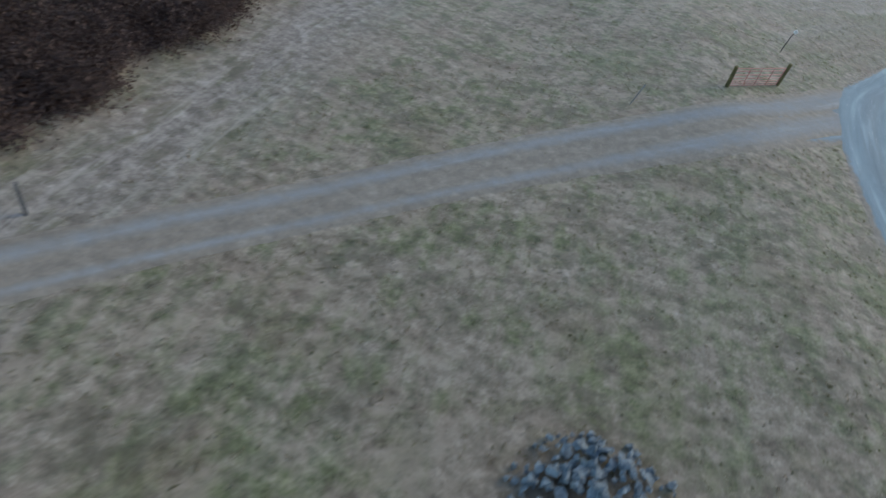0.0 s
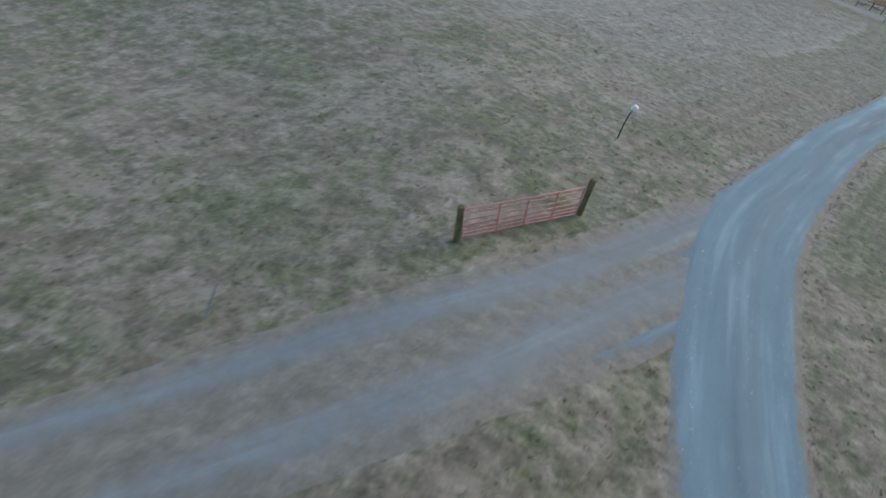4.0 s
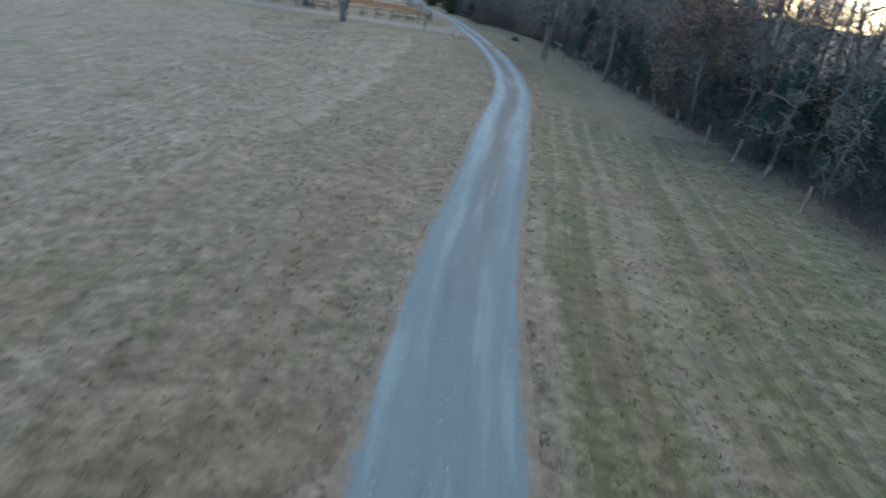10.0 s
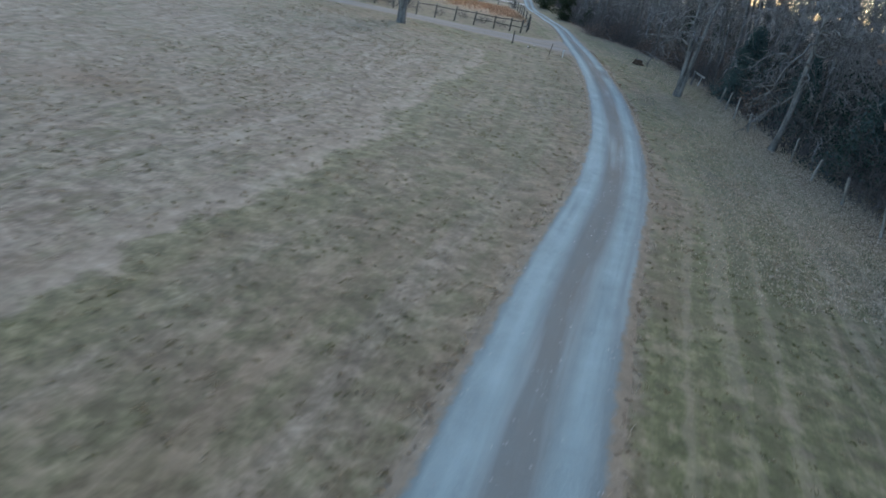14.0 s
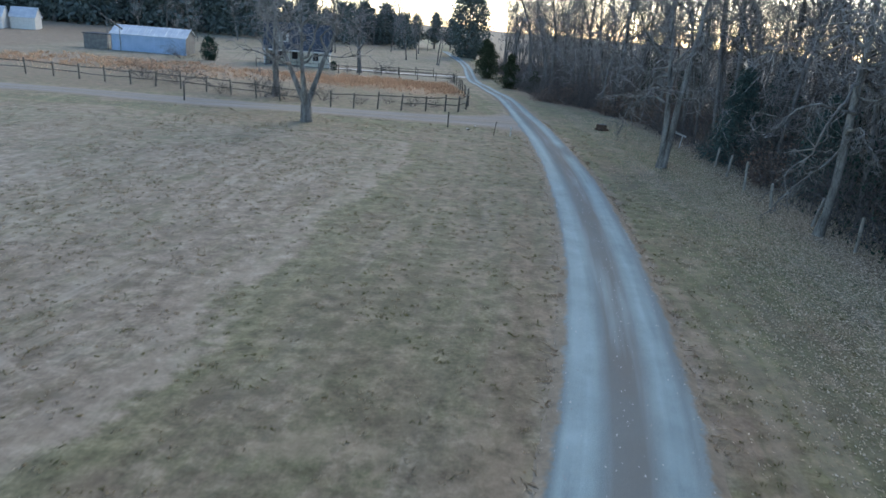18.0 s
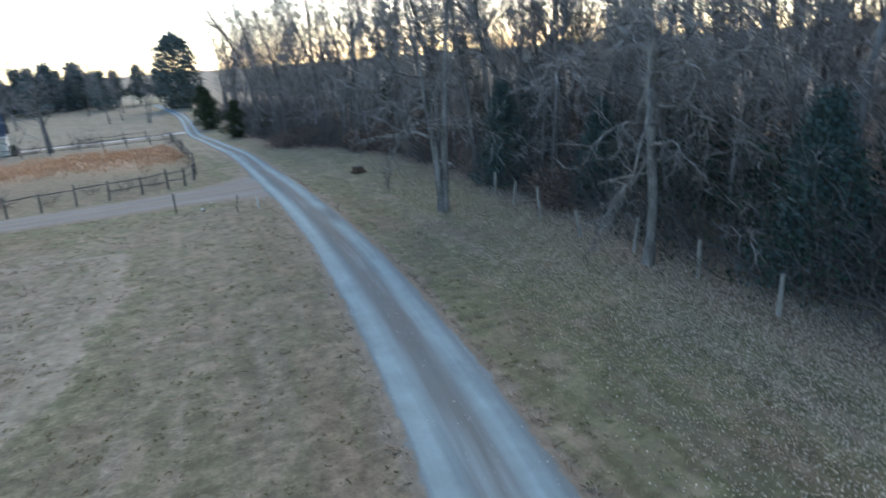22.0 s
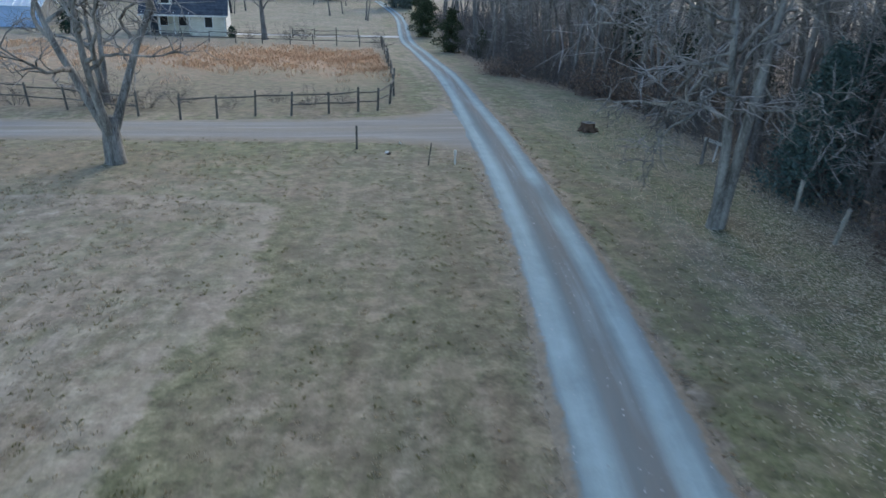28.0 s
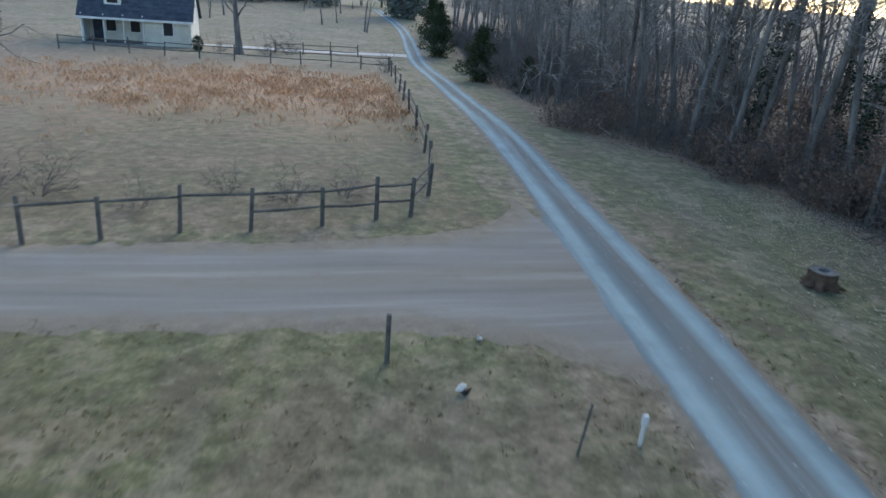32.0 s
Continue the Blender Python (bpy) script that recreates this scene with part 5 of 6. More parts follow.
def far_wood():
    """Trunks and fine brush of the wood's depth, which nobody could count."""
    r = random.Random(501)
    t = Tubes()
    for k in range(540):
        y = r.uniform(15, 260)
        x = float(wood_edge(y)) + 8 + 36 * r.random() ** 1.2
        if y > 128 and r.random() > 0.14:
            continue
        h = r.uniform(12, 22)
        p = Vector((x, y, gz(x, y) - 0.3))
        q = p + Vector((r.gauss(-0.8, 0.7), r.gauss(0, 0.7), h))
        rad = r.uniform(0.06, 0.17)
        t.add([p, p.lerp(q, 0.5) + Vector((r.gauss(0, 0.2), r.gauss(0, 0.2), 0)), q], [rad, rad * 0.75, 0.02], 5)
        for b in range(17):
            f = r.uniform(0.35, 0.97)
            c = p.lerp(q, f)
            e = c + Vector((r.gauss(0, 1.6), r.gauss(0, 1.6), r.uniform(0.4, 3.0)))
            t.add([c, c.lerp(e, 0.5) + Vector((0, 0, 0.2)), e], [rad * 0.35, rad * 0.22, 0.012], 3)
            g = c.lerp(e, 0.55)
            t.add([g, g + Vector((r.gauss(0, 0.9), r.gauss(0, 0.9), r.uniform(0.2, 1.5)))], [0.024, 0.01], 3)
    for k in range(2600):
        y = r.uniform(-10, 330)
        x = float(wood_edge(min(y, 230.0))) + (34 + 24 * r.random() if y < 130 else 17 + 30 * r.random())
        p = Vector((x, y, gz(x, y) - 0.3))
        h = r.uniform(3, 6.5)
        q = p + Vector((r.gauss(0, 0.5), r.gauss(0, 0.5), h))
        rad = r.uniform(0.04, 0.13)
        t.add([p, q], [rad, 0.02], 4)
        for b in range(5):
            c = p.lerp(q, r.uniform(0.15, 0.9))
            t.add([c, c + Vector((r.gauss(0, 0.9), r.gauss(0, 0.9), r.uniform(0.1, 1.3)))], [0.035, 0.012], 3)
    tagged(link_mesh("far_wood", t.mesh("far_wood", False), BARK), "dense grey trunks in the depth of the wood", "trees", kind="stuff")
    t = Tubes()
    for k in range(15000):
        y = r.uniform(30, 225)
        x = float(wood_edge(y)) + (1.0 if y / K < 103 else 0.9) + 34 * r.random() ** 1.7
        p = Vector((x, y, gz(x, y) - 0.05))
        h = r.uniform(0.8, 4.5)
        q = p + Vector((r.gauss(0, 0.5), r.gauss(0, 0.5), 1)).normalized() * h
        m = p.lerp(q, 0.55) + Vector((r.gauss(0, 0.25), r.gauss(0, 0.25), 0.1))
        t.add([p, m, q + Vector((r.gauss(0, 0.3), r.gauss(0, 0.3), -0.15 * h))], [0.014, 0.01, 0.005], 3)
    b = Tubes()
    for k in range(6000):
        y = r.uniform(-12, 30)
        x = float(left_edge(y)) - 0.3 - 14 * r.random() ** 1.2
        p = Vector((x, y, gz(x, y) - 0.05))
        h = r.uniform(0.4, 1.1) + 0.16 * (float(left_edge(y)) - x)
        q = p + Vector((r.gauss(0, 0.6), r.gauss(0, 0.6), 1)).normalized() * h
        b.add([p, p.lerp(q, 0.55) + Vector((r.gauss(0, 0.2), r.gauss(0, 0.2), 0.1)), q], [0.014, 0.01, 0.005], 3)
    tagged(link_mesh("brushwood", b.mesh("brushwood", False), BRIAR), "dense red-brown briars beside the side track", "brush", kind="stuff")
    tagged(link_mesh("brushwood", t.mesh("brushwood", False), SHADED_TWIG), "thin grey saplings and briars on the wood's floor", "brush", kind="stuff")


far_wood()

# bushes in the paddock
for x, y, k2 in ((-2.5, 119.5, 0.9), (3.2, 120.5, 0.7), (7.2, 115.6, 0.7), (14.8, 116.0, 0.5), (5.9, 115.2, 0.75), (8.3, 116.4, 0.6), (4.2, 116.0, 0.8), (1.6, 115.6, 0.7), (11.0, 115.4, 0.4), (13.0, 116.6, 0.4), (16.2, 116.4, 0.42), (20.3, 148.5, 0.7), (13.2, 157.8, 0.9), (11.4, 156.6, 0.8), (7.6, 157.2, 0.7), (-5.6, 121.5, 0.8), (-13.0, 157.0, 0.9)):
    o = copy_thing(shrubs[0 if x > 0 else 4], spot(x, y, 91 * x))
    o.scale = (k2, k2, k2 * 0.9)
    tagged(o, "small leafless bush standing in the paddock", "shrub", "paddock bushes")

# evergreens in and before the wood
HOLLY = evergreen(7, 6.5, 2.4, 'cone', HOLLY_LEAF, "dark green holly tree at the wood's edge", 620, 22, 0.085, 0.05)
HOLLY.matrix_world = spot(35.0, 104.0)
for x, y, s in ((32.3, 95.5, 0.75), (32.5, 79.5, 0.8), (30.5, 75.5, 0.8), (29.8, 69.0, 0.85), (28.4, 62.5, 0.9), (28.0, 55.0, 1.0), (31.3, 101.4, 0.85), (29.9, 84.2, 0.85), (28.9, 76.0, 0.7), (27.6, 67.5, 0.75)):
    o = copy_thing(HOLLY, spot(x, y, 37 * x))
    o.scale = (s, s, s)
RED_CEDAR = evergreen(9, 4.2, 1.5, 'ragged', CEDAR, "dark olive cedar bush beside the drive", 330, 20, 0.1, 0.03)
RED_CEDAR.matrix_world = spot(26.9, 146)
for x, y, s in ((26.7, 163, 1.05), (28.0, 152, 0.8), (28.2, 172, 1.2), (29, 182, 1.3), (28.6, 140, 0.6)):
    o = copy_thing(RED_CEDAR, spot(x, y, 53 * y))
    o.scale = (s, s, s)
# distance haze is mixed into the far needles' colour: paler and bluer
HAZY_PINE_LEAF = vary(mat("hazy_pine_leaf", 0.8), (0.072, 0.1, 0.097), (0.17, 0.205, 0.195))
BIG_ROUND = evergreen(15, 15, 4.6, 'round', HAZY_PINE_LEAF, "huge rounded dark evergreen at the end of the drive", 420, 18, 0.34, 0.02)
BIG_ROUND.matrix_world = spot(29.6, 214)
PINE = evergreen(19, 8.3, 2.7, 'ragged', HAZY_PINE_LEAF, "dark pine in a row across the far field", 240, 14, 0.26, 0.22)
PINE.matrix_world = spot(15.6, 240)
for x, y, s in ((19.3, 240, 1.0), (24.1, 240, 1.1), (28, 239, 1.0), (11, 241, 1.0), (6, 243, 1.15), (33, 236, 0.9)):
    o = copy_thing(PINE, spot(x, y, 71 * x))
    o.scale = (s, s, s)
FAR_PINE = evergreen(23, 17, 4.5, 'ragged', HAZY_PINE_LEAF, "tall dark pine of the far tree line", 260, 8, 0.7, 0.1)
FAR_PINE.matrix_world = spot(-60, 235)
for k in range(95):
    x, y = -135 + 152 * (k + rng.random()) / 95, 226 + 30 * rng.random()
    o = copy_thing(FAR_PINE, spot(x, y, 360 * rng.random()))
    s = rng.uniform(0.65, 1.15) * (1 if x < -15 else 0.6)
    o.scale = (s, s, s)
for k in range(44):
    x, y = -30 + 58 * rng.random(), 185 + 60 * rng.random()
    if abs(x - 27) < 5:
        continue
    o = copy_thing(species[rng.randrange(7)], spot(x, y, 360 * rng.random()))
    s = rng.uniform(0.5, 0.8)
    o.scale = (s, s, s)


# ---- young oak that keeps its brown leaves ----
def brown_oak(x, y, seed, height):
    trunk, limb_list, twig = bare_tree_meshes(seed, height, 0.13, first=0.25, limbs=24, twigs=7, droop=0.03, reach=0.78, pull=(-0.35, 0.1))
    ob = thing("brown_oak", spot(x, y, 30), "young oak still holding clusters of dry brown leaves", "tree")
    link_mesh("trunk", trunk.mesh("trunk"), BARK_PALE, ob)
    tagged(link_mesh("branchwork", joined(limb_list).mesh("branchwork"), BARK, ob), kind="stuff")
    tagged(link_mesh("twigwork", twig.mesh("twigwork", False), TWIG, ob), kind="stuff")
    tips = [twig.verts[i] for i in range(8, len(twig.verts), 9)]
    v, f = leaf_cloud(np.random.default_rng(seed), tips, 0.13, 0.18, 9)
    link_mesh("foliage", mesh_arrays("foliage", v, f), DEADLEAF, ob, "dry brown leaves")


brown_oak(26.9, 73.6, 5, 8.0)


# ---- dead pale snags before the wood ----
for x, y, seed in ((26.7, 65.4, 71), (26.2, 61.2, 72)):
    hero_tree("dead_tree", spot(x, y, 40 * seed), "small dead tree with pale drooping crooked branches", BARK_PALE, seed=seed, height=6.5, radius=0.09, first=0.3, limbs=9, twigs=6, droop=0.12,
              reach=0.4, fine=3, bend=0.4, bits=9, boughs=((0.5, 270, 5, 3.4, 0.045), (0.4, 235, 0, 3.0, 0.04), (0.6, 300, 10, 3.2, 0.045)))


# ---- farm buildings ----
def farmhouse():
    ob = thing("farmhouse", pose(*at(1.1, 158.5), 0, 0, 3) @ pose(0, 0, gz(*at(1.1, 158.5)[:2])) @ Matrix.Scale(1.12, 4), "small cream farmhouse with a dark blue-grey roof and a white-posted porch", "house")
    w, dpt, eave, ridge = 4.25, 6.4, 2.35, 5.5
    porch = 0.6                      # the porch covers the western part up to this x
    for k in range(12):
        z0 = k * eave / 12
        part("siding_board", boxes((porch, w, 0.004 * (k % 2), 0.2, z0, z0 + eave / 12 - 0.01)), CREAM, ob)
    part("porch_wall", boxes((-w, porch, 1.7, 1.9, 0, eave)), CREAM, ob)
    for s, x in ((1, w), (-1, -w)):
        bm = bmesh.new()
        a = [bm.verts.new((x, y, z)) for y, z in ((0.0, -0.3), (dpt, -0.3), (dpt, eave), (dpt / 2, ridge - 0.12), (0.0, eave))]
        b = [bm.verts.new((x - s * 0.2, y, z)) for y, z in ((0.0, -0.3), (dpt, -0.3), (dpt, eave), (dpt / 2, ridge - 0.12), (0.0, eave))]
        bm.faces.new(a), bm.faces.new(b)
        for i in range(5):
            bm.faces.new((a[i], a[(i + 1) % 5], b[(i + 1) % 5], b[i]))
        part("gable_wall", bm, WHITE, ob, "white boarded gable wall")
    part("back_wall", boxes((-w + 0.2, w - 0.2, dpt - 0.2, dpt, -0.3, eave)), CREAM, ob)
    for name, y0, y1 in (("roof_front", -0.35, dpt / 2), ("roof_back", dpt + 0.35, dpt / 2)):
        slope = (ridge - eave) / (dpt / 2)
        rows = 11
        for k in range(rows):
            bm = bmesh.new()
            f0, f1 = k / rows, (k + 1) / rows
            ya, yb = y0 + (y1 - y0) * f0, y0 + (y1 - y0) * f1
            za, zb = ridge - slope * abs(dpt / 2 - ya), ridge - slope * abs(dpt / 2 - yb)
            v = [bm.verts.new(c) for c in ((-w - 0.25, ya, za + 0.03), (w + 0.25, ya, za + 0.03), (w + 0.25, yb, zb), (-w - 0.25, yb, zb),
                                           (-w - 0.25, ya, za - 0.07), (w + 0.25, ya, za - 0.07), (w + 0.25, yb, zb - 0.09), (-w - 0.25, yb, zb - 0.09))]
            for q in ((0, 1, 2, 3), (7, 6, 5, 4), (0, 4, 5, 1), (1, 5, 6, 2), (3, 2, 6, 7), (0, 3, 7, 4)):
                bm.faces.new([v[i] for i in q])
            part("shingle_course", bm, SLATE, ob)
    part("porch_floor", boxes((-w, porch, -0.2, 1.7, -0.3, 0.12), bevel=0.01), BLOCK, ob)
    for x in (-w + 0.1, -w + 1.75, -w + 3.25, porch - 0.1):
        part("porch_post", boxes((x - 0.06, x + 0.06, -0.1, 0.02, 0.12, eave), bevel=0.01), WHITE, ob)
    part("fascia", boxes((-w - 0.25, w + 0.25, -0.39, -0.36, eave - 0.42, eave - 0.24)), WHITE, ob)
    for x in (-2.3, -0.4):
        win = part("window", boxes((x - 0.45, x + 0.45, 1.64, 1.70, 0.8, 2.0), bevel=0.01), WHITE, ob)
        part("pane", boxes((x - 0.37, x + 0.37, 1.625, 1.637, 0.88, 1.92)), GLASS, win, "dark glass pane")
    door = part("door", boxes((-3.7, -2.95, 1.64, 1.70, 0.12, 2.1), bevel=0.01), SLATE, ob, "dark front door")
    win = part("window", boxes((2.0, 2.9, -0.05, 0.0, 0.8, 2.0), bevel=0.01), WHITE, ob)
    part("pane", boxes((2.08, 2.82, -0.062, -0.052, 0.88, 1.92)), GLASS, win, "dark glass pane")
    win = part("window", boxes((w, w + 0.05, 2.7, 3.5, 3.0, 4.1), bevel=0.01), WHITE, ob)
    part("pane", boxes((w + 0.052, w + 0.06, 2.78, 3.42, 3.08, 4.02)), GLASS, win)
    dormer = part("dormer", boxes((-2.5, -1.2, 0.7, 2.6, 2.9, 4.3), bevel=0.02), WHITE, ob, "white roof dormer")
    part("pane", boxes((-2.25, -1.45, 0.685, 0.697, 3.2, 4.1)), GLASS, dormer)
    bm = bmesh.new()
    v = [bm.verts.new(c) for c in ((-2.7, 0.55, 4.25), (-1.0, 0.55, 4.25), (-1.85, 0.55, 4.85), (-2.7, 2.9, 4.25), (-1.0, 2.9, 4.25), (-1.85, 2.9, 4.85))]
    for q in ((0, 1, 2), (5, 4, 3), (0, 2, 5, 3), (1, 4, 5, 2), (0, 3, 4, 1)):
        bm.faces.new([v[i] for i in q])
    part("dormer_roof", bm, SLATE, dormer)
    part("chimney", boxes((0.45, 0.95, 2.9, 3.5, 4.8, 6.3), bevel=0.02), BLOCK, ob, "short masonry chimney")


farmhouse()


def metal_shed(m, label, w, d, eave, ridge, wall, roof, ribs):
    ob = thing("metal_shed", m, label, "shed")
    n = ribs * 2
    for k in range(n):                       # ribbed steel sheets
        x0, x1 = -w / 2 + w * k / n, -w / 2 + w * (k + 1) / n
        part("wall_sheet", boxes((x0, x1, 0.0 - 0.025 * (k % 2), 0.08, -0.2, eave)), wall, ob)
    part("back_wall", boxes((-w / 2, w / 2, d - 0.08, d, -0.2, eave)), wall, ob)
    for s, x in ((1, w / 2), (-1, -w / 2)):
        bm = bmesh.new()
        prof = ((0.0, -0.2), (d, -0.2), (d, eave), (d / 2, ridge - 0.05), (0.0, eave))
        a = [bm.verts.new((x, y, z)) for y, z in prof]
        b = [bm.verts.new((x - s * 0.08, y, z)) for y, z in prof]
        bm.faces.new(a), bm.faces.new(b)
        for i in range(5):
            bm.faces.new((a[i], a[(i + 1) % 5], b[(i + 1) % 5], b[i]))
        part("gable_wall", bm, BLOCK if ribs > 8 else wall, ob)
    slope = (ridge - eave) / (d / 2)
    for name, y0, sg in (("roof_front", -0.2, 1), ("roof_back", d + 0.2, -1)):
        for k in range(ribs):
            x0, x1 = -w / 2 - 0.2 + (w + 0.4) * k / ribs, -w / 2 - 0.2 + (w + 0.4) * (k + 1) / ribs
            for xa, xb, h in ((x0, x1 - 0.12, 0.03), (x1 - 0.12, x1, 0.09)):
                bm = bmesh.new()
                za = ridge - slope * abs(d / 2 - y0)
                v = [bm.verts.new(c) for c in ((xa, y0, za + h), (xb, y0, za + h), (xb, d / 2, ridge + h), (xa, d / 2, ridge + h),
                                               (xa, y0, za - 0.03), (xb, y0, za - 0.03), (xb, d / 2, ridge - 0.03), (xa, d / 2, ridge - 0.03))]
                for q in ((0, 1, 2, 3), (7, 6, 5, 4), (0, 4, 5, 1), (1, 5, 6, 2), (3, 2, 6, 7), (0, 3, 7, 4)):
                    bm.faces.new([v[i] for i in q])
                part("roof_sheet" if h < 0.05 else "roof_rib", bm, roof, ob)
    return ob


sx, sy, _ = at(-18.9, 163)
metal_shed(pose(sx, sy, gz(sx, sy), 0, 0, 2), "long pale blue ribbed steel shed with a light metal roof", 10.9, 6.0, 2.5, 3.7, SHED_WALL, SHED_ROOF, 14)
sx, sy, _ = at(-26.1, 164)
lean = thing("lean_to", pose(sx, sy, gz(sx, sy), 0, 0, 2), "low grey boarded lean-to beside the steel shed", "shed")
for k in range(9):
    part("board", boxes((-1.7 + 0.38 * k, -1.34 + 0.38 * k, 0, 0.03 + 0.01 * (k % 2), -0.2, 2.1 + 0.05 * (k % 3))), BLOCK, lean)
part("side_wall", boxes((-1.72, -1.66, 0, 4, -0.2, 2.1)), BLOCK, lean)
part("roof", boxes((-1.9, 1.9, -0.2, 4.1, 2.16, 2.26), bevel=0.02), SLATE, lean)
chute = thing("grain_auger", pose(*at(-23.2, 162), 0, 0, 0) @ pose(0, 0, gz(*at(-23.2, 162)[:2])), "slanting steel auger tube behind the shed", "auger")
t = Tubes()
t.add([Vector((1.6, 0, 3.2)), Vector((-1.4, 0, 5.2))], [0.11, 0.11], 8)
link_mesh("tube", t.mesh("tube"), RAIL, chute)
for x in (1.2, -0.6):
    t = Tubes()
    t.add([Vector((x, 0, 0)), Vector((x, 0, 3.3 + (1.2 - x) * 0.67))], [0.06, 0.06], 6)
    link_mesh("leg", t.mesh("leg"), BARK, chute)
for x, y, w in ((-62, 190, 6), (-55, 193, 4.5), (-51, 196, 4.5)):
    sx, sy, _ = at(x, y)
    metal_shed(pose(sx, sy, gz(sx, sy), 0, 0, 10), "small white farm outbuilding far across the fields", w, 4.5, 2.4, 4.2, WHITE, SHED_ROOF, 6)
YEW = evergreen(29, 3.2, 1.1, 'round', NEEDLE, "clipped dark evergreen bush beside the shed", 160, 14, 0.13, 0.02)
YEW.matrix_world = spot(-9.8, 158)
o = copy_thing(YEW, spot(5.9, 157.5))
o.scale = (0.45, 0.45, 0.4)


# ---- grasses, leaves and stones that nobody could count ----
def scatter_blades(name, places, height, width, per, material, label, seed, lean=0.6, spread=0.07):
    """Tufts of bent blades, three triangles' worth each."""
    r = np.random.default_rng(seed)
    c = np.repeat(places, per, 0)
    n = len(c)
    c = c + np.c_[r.normal(0, spread, (n, 2)), np.zeros(n)]
    a = r.uniform(0, 2 * np.pi, n)
    h = height * r.uniform(0.5, 1.3, n)
    out = np.stack([np.cos(a), np.sin(a), np.zeros(n)], 1)
    sidev = np.stack([-np.sin(a), np.cos(a), np.zeros(n)], 1) * width * r.uniform(0.6, 1.3, n)[:, None]
    k = (lean * r.uniform(0.3, 1.4, n))[:, None]
    up = np.array([0, 0, 1.0])
    rise = h / (1 + 0.8 * k[:, 0])
    mid = c + out * h[:, None] * 0.45 * k + up * (rise * 0.8)[:, None]
    tip = c + out * h[:, None] * k + up * rise[:, None]
    base = c - up * 0.02
    verts = np.stack([base - sidev, base + sidev, mid + sidev * 0.7, tip, mid - sidev * 0.7], 1).reshape(-1, 3)
    faces = np.arange(n * 5).reshape(-1, 5)
    ob = link_mesh(name, mesh_arrays(name, verts, faces), material)
    return tagged(ob, label, "grass", kind="stuff")


def places(n, box4, seed, keep=None, clump=0.0):
    r = np.random.default_rng(seed)
    x0, x1, y0, y1 = (K * v for v in box4)
    x, y = r.uniform(x0, x1, n), r.uniform(y0, y1, n)
    d = road_side(x, y)
    w = np.interp(y, ROAD_LINE[:, 1], ROAD_LINE[:, 2])
    ok = np.abs(d) > w + 0.12
    ok &= ~((np.abs(y / K - 111.1) < np.interp(x / K, [12, 16, 19, 22], [1.7, 1.9, 2.5, 4.4])) & (x / K < 22))
    field = np.sin(x * 0.9 + 2 * np.sin(y * 0.43)) * np.sin(y * 0.7 + 2 * np.sin(x * 0.37)) + 0.6 * np.sin(x * 2.3 + y * 1.7)
    if clump:
        ok &= field > clump - 1 + r.normal(0, 0.8, n)
    if keep is not None:
        ok &= keep(x / K, y / K, d)
    x, y = x[ok], y[ok]
    return np.stack([x, y, ground(x, y)], 1)


def beside_path(x, y, d):
    mid = np.interp(y, [0, 20, 40, 60, 80, 115], [-2, 2, 5, 11, 15, 17])
    return np.abs(x - mid) < 15


scatter_blades("dry_grass", places(30000, (-14, 31, 2, 110), 1, beside_path, 0.75), 0.055, 0.006, 8, BLADE, "tufts of dry tan winter grass", 1, 0.9, 0.045)
scatter_blades("green_grass", places(26000, (-14, 31, 2, 110), 2, beside_path, 1.1), 0.05, 0.007, 8, GREEN_BLADE, "patches of short green winter grass", 2, 1.0, 0.04)
scatter_blades("verge_tufts", places(26000, (2, 26, 18, 112), 7, lambda x, y, d: (np.abs(d) < np.interp(y * K, ROAD_LINE[:, 1], ROAD_LINE[:, 2]) + 0.42) & ((y > 40) | (d > 0))), 0.1, 0.009, 6, PALE_BLADE,
               "pale tufts of dead grass lining the drive", 7, 2.2, 0.09)


def rough_stand(x, y, d):
    """Thins out towards all its edges."""
    thick = np.clip((-d - 8.5) / 7, 0, 1) * np.clip((y - 56) / 22, 0, 1) * np.clip((112 - y) / 8, 0, 1) * np.clip((x + 14) / 12, 0, 1)
    return np.random.default_rng(13).random(len(x)) < thick


scatter_blades("rough_grass", places(15000, (-14, 17, 56, 112), 3, rough_stand, 0.9), 0.07, 0.006, 7, PALE_BLADE, "rough pale meadow grass", 3, 1.3, 0.09)


def sedge_stand(x, y, d):
    middle = 136 + 1.2 * np.sin(x * 0.6) + 0.6 * np.sin(x * 1.7)
    thick = np.exp(-np.abs((y - middle) / 8.0) ** 2.4) * np.interp(x, [-12, 2, 6.5, 9], [0.15, 0.35, 0.8, 1])
    clumps = 0.5 + 0.5 * np.sin(1.9 * x + 0.6 * np.sin(y)) * np.sin(0.9 * y + 1.2 * np.sin(0.7 * x))
    return np.random.default_rng(6).random(len(x)) < thick * (0.25 + 0.75 * clumps)


scatter_blades("broom_sedge", places(7000, (-16, 19.6, 122, 150), 5, sedge_stand), 0.36, 0.0024, 12, STRAW,
               "thin stand of orange broom sedge", 5, 0.45, 0.3)
scatter_blades("broom_sedge", places(700, (-26, -8, 128, 150), 6, None, 1.3), 0.45, 0.012, 10, STRAW, "scattered orange broom sedge near the shed", 6, 0.6, 0.25)


def scatter_leaves(name, spots, size, material, label, category, seed):
    v, f = leaf_cloud(np.random.default_rng(seed), spots + np.array([0, 0, 0.02]), size, np.array([0.05, 0.05, 0.004]), 1, 0.8)
    return tagged(link_mesh(name, mesh_arrays(name, v, f), material), label, category, kind="stuff")


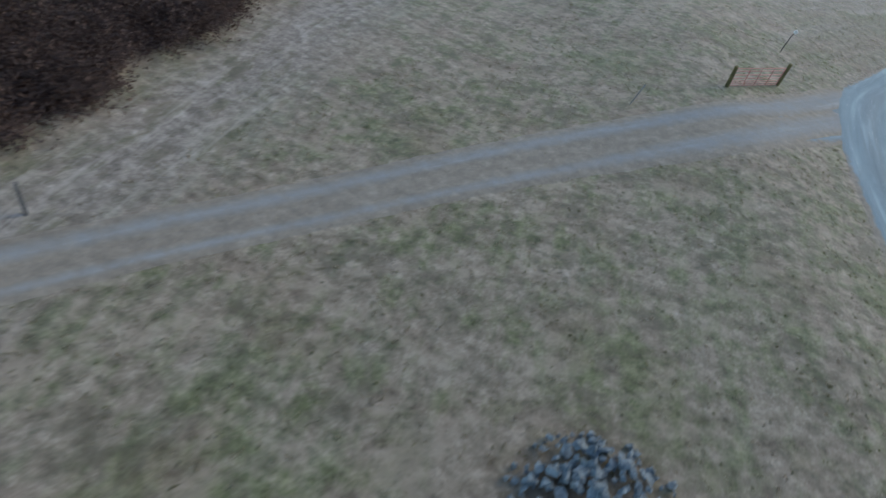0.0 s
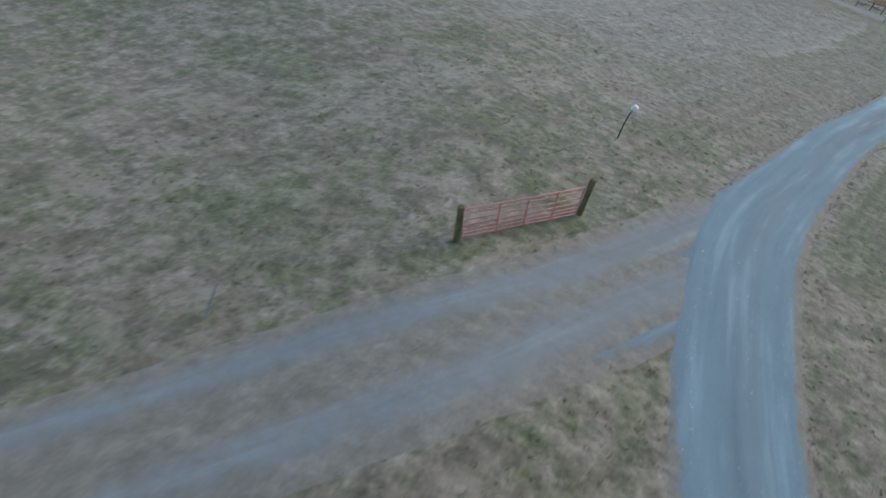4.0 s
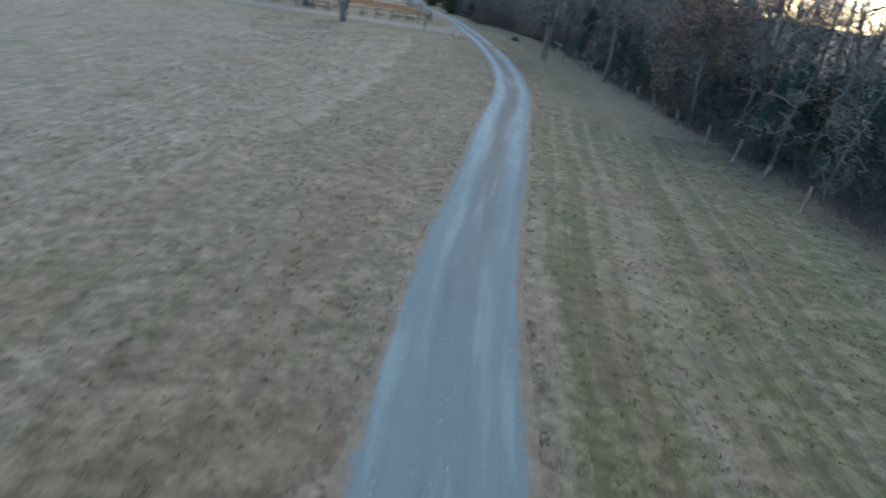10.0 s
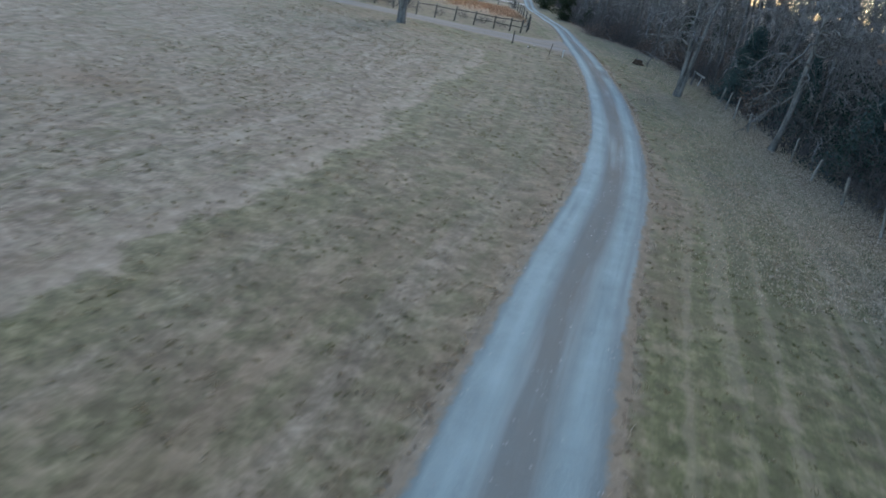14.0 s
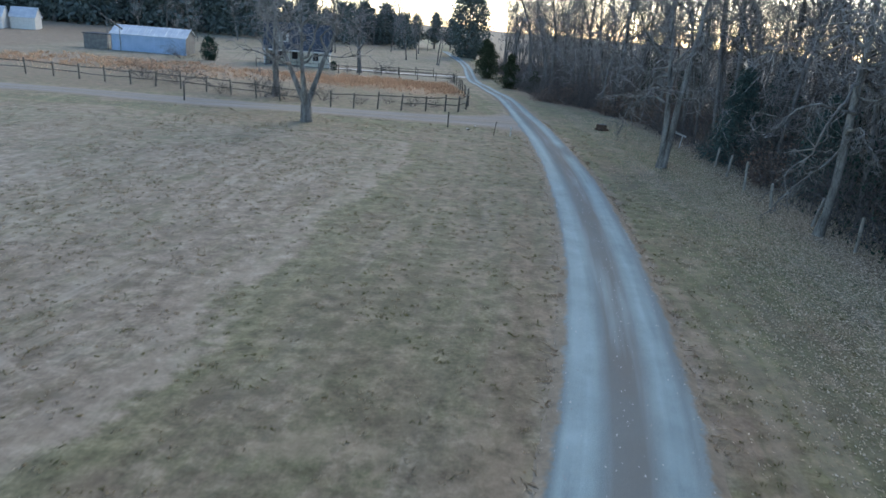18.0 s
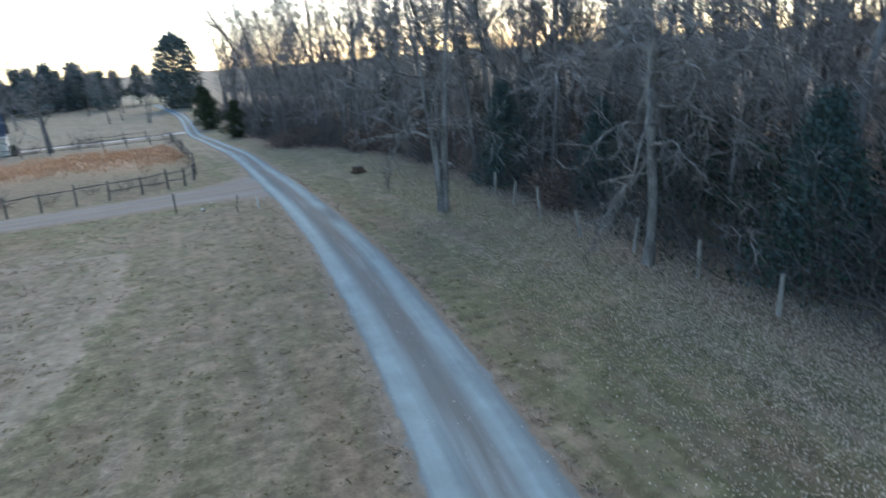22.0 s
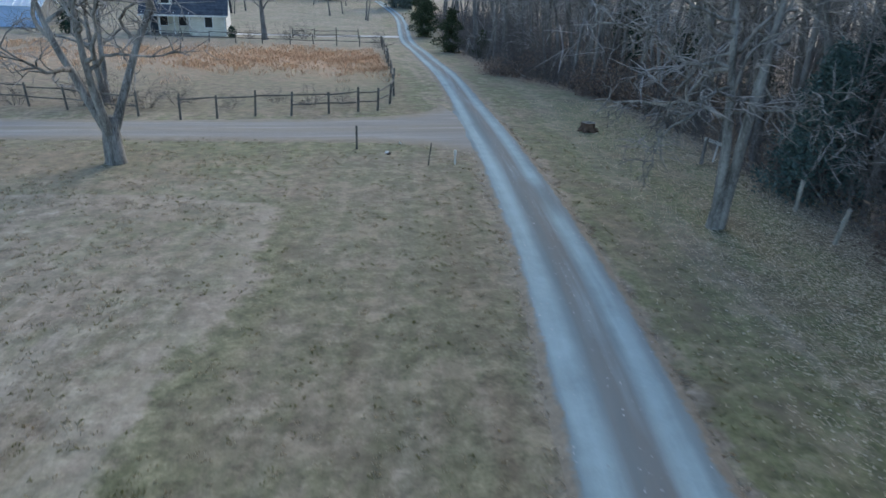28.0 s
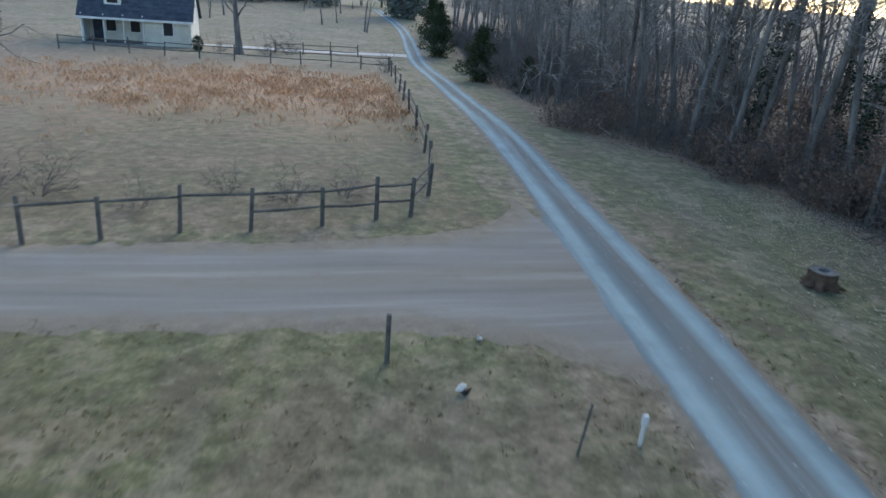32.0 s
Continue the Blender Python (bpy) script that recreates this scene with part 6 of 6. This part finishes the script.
scatter_leaves("fallen_leaves", places(520000, (17, 34, 70, 118), 8, lambda x, y, d: (d > 2.0) & (np.random.default_rng(3).random(len(x)) < np.clip((d - 2.6) / 6, 0.05, 1) * np.interp(y, [70, 76, 92, 104, 118], [0.6, 1.0, 0.9, 0.25, 0.15]))), 0.03,
               LITTER, "pale dry leaves strewn over the verge", "leaves", 8)
scatter_leaves("fallen_leaves", places(16000, (22, 40, 40, 130), 9, lambda x, y, d: x * K > wood_edge(y * K) - 0.8), 0.06, DEADLEAF, "brown leaf litter on the wood's floor", "leaves", 9)


def scatter_chips(n, seed):
    r = np.random.default_rng(seed)
    i = r.integers(0, len(ROAD_LINE) - 60, n)
    line = ROAD_LINE[i]
    t = np.gradient(ROAD_LINE[:, :2], axis=0)[i]
    t /= np.linalg.norm(t, axis=1)[:, None]
    pick = r.random(n)
    off = np.where(pick < 0.4, r.normal(0, 0.14, n), np.where(pick < 0.8, np.sign(r.uniform(-1, 1, n)) * r.normal(0.88, 0.09, n), r.uniform(-1, 1, n))) * line[:, 2]
    p = line[:, :2] + np.stack([t[:, 1], -t[:, 0]], 1) * off[:, None] + t * r.uniform(-0.3, 0.3, n)[:, None]
    c = np.c_[p, ground(p[:, 0], p[:, 1]) + 0.1]
    s = 0.014 * r.uniform(0.5, 1.8, n)
    corner = np.array([[1, 0, 0], [-0.6, 0.8, 0], [-0.5, -0.9, 0], [0.1, 0, 1.0]])
    a = r.uniform(0, 6.28, n)
    rot = np.stack([np.stack([np.cos(a), -np.sin(a), 0 * a], 1), np.stack([np.sin(a), np.cos(a), 0 * a], 1), np.stack([0 * a, 0 * a, 1 + 0 * a], 1)], 1)
    v = (c[:, None, :] + np.einsum('nij,kj->nki', rot, corner) * s[:, None, None]).reshape(-1, 3)
    f = (np.arange(n)[:, None, None] * 4 + np.array([[0, 1, 3], [1, 2, 3], [2, 0, 3]])[None]).reshape(-1, 3)
    tagged(link_mesh("gravel_stones", mesh_arrays("gravel_stones", v, f), STONE_CHIP), "loose pale gravel stones on the drive", "gravel", kind="stuff")


scatter_chips(5000, 21)
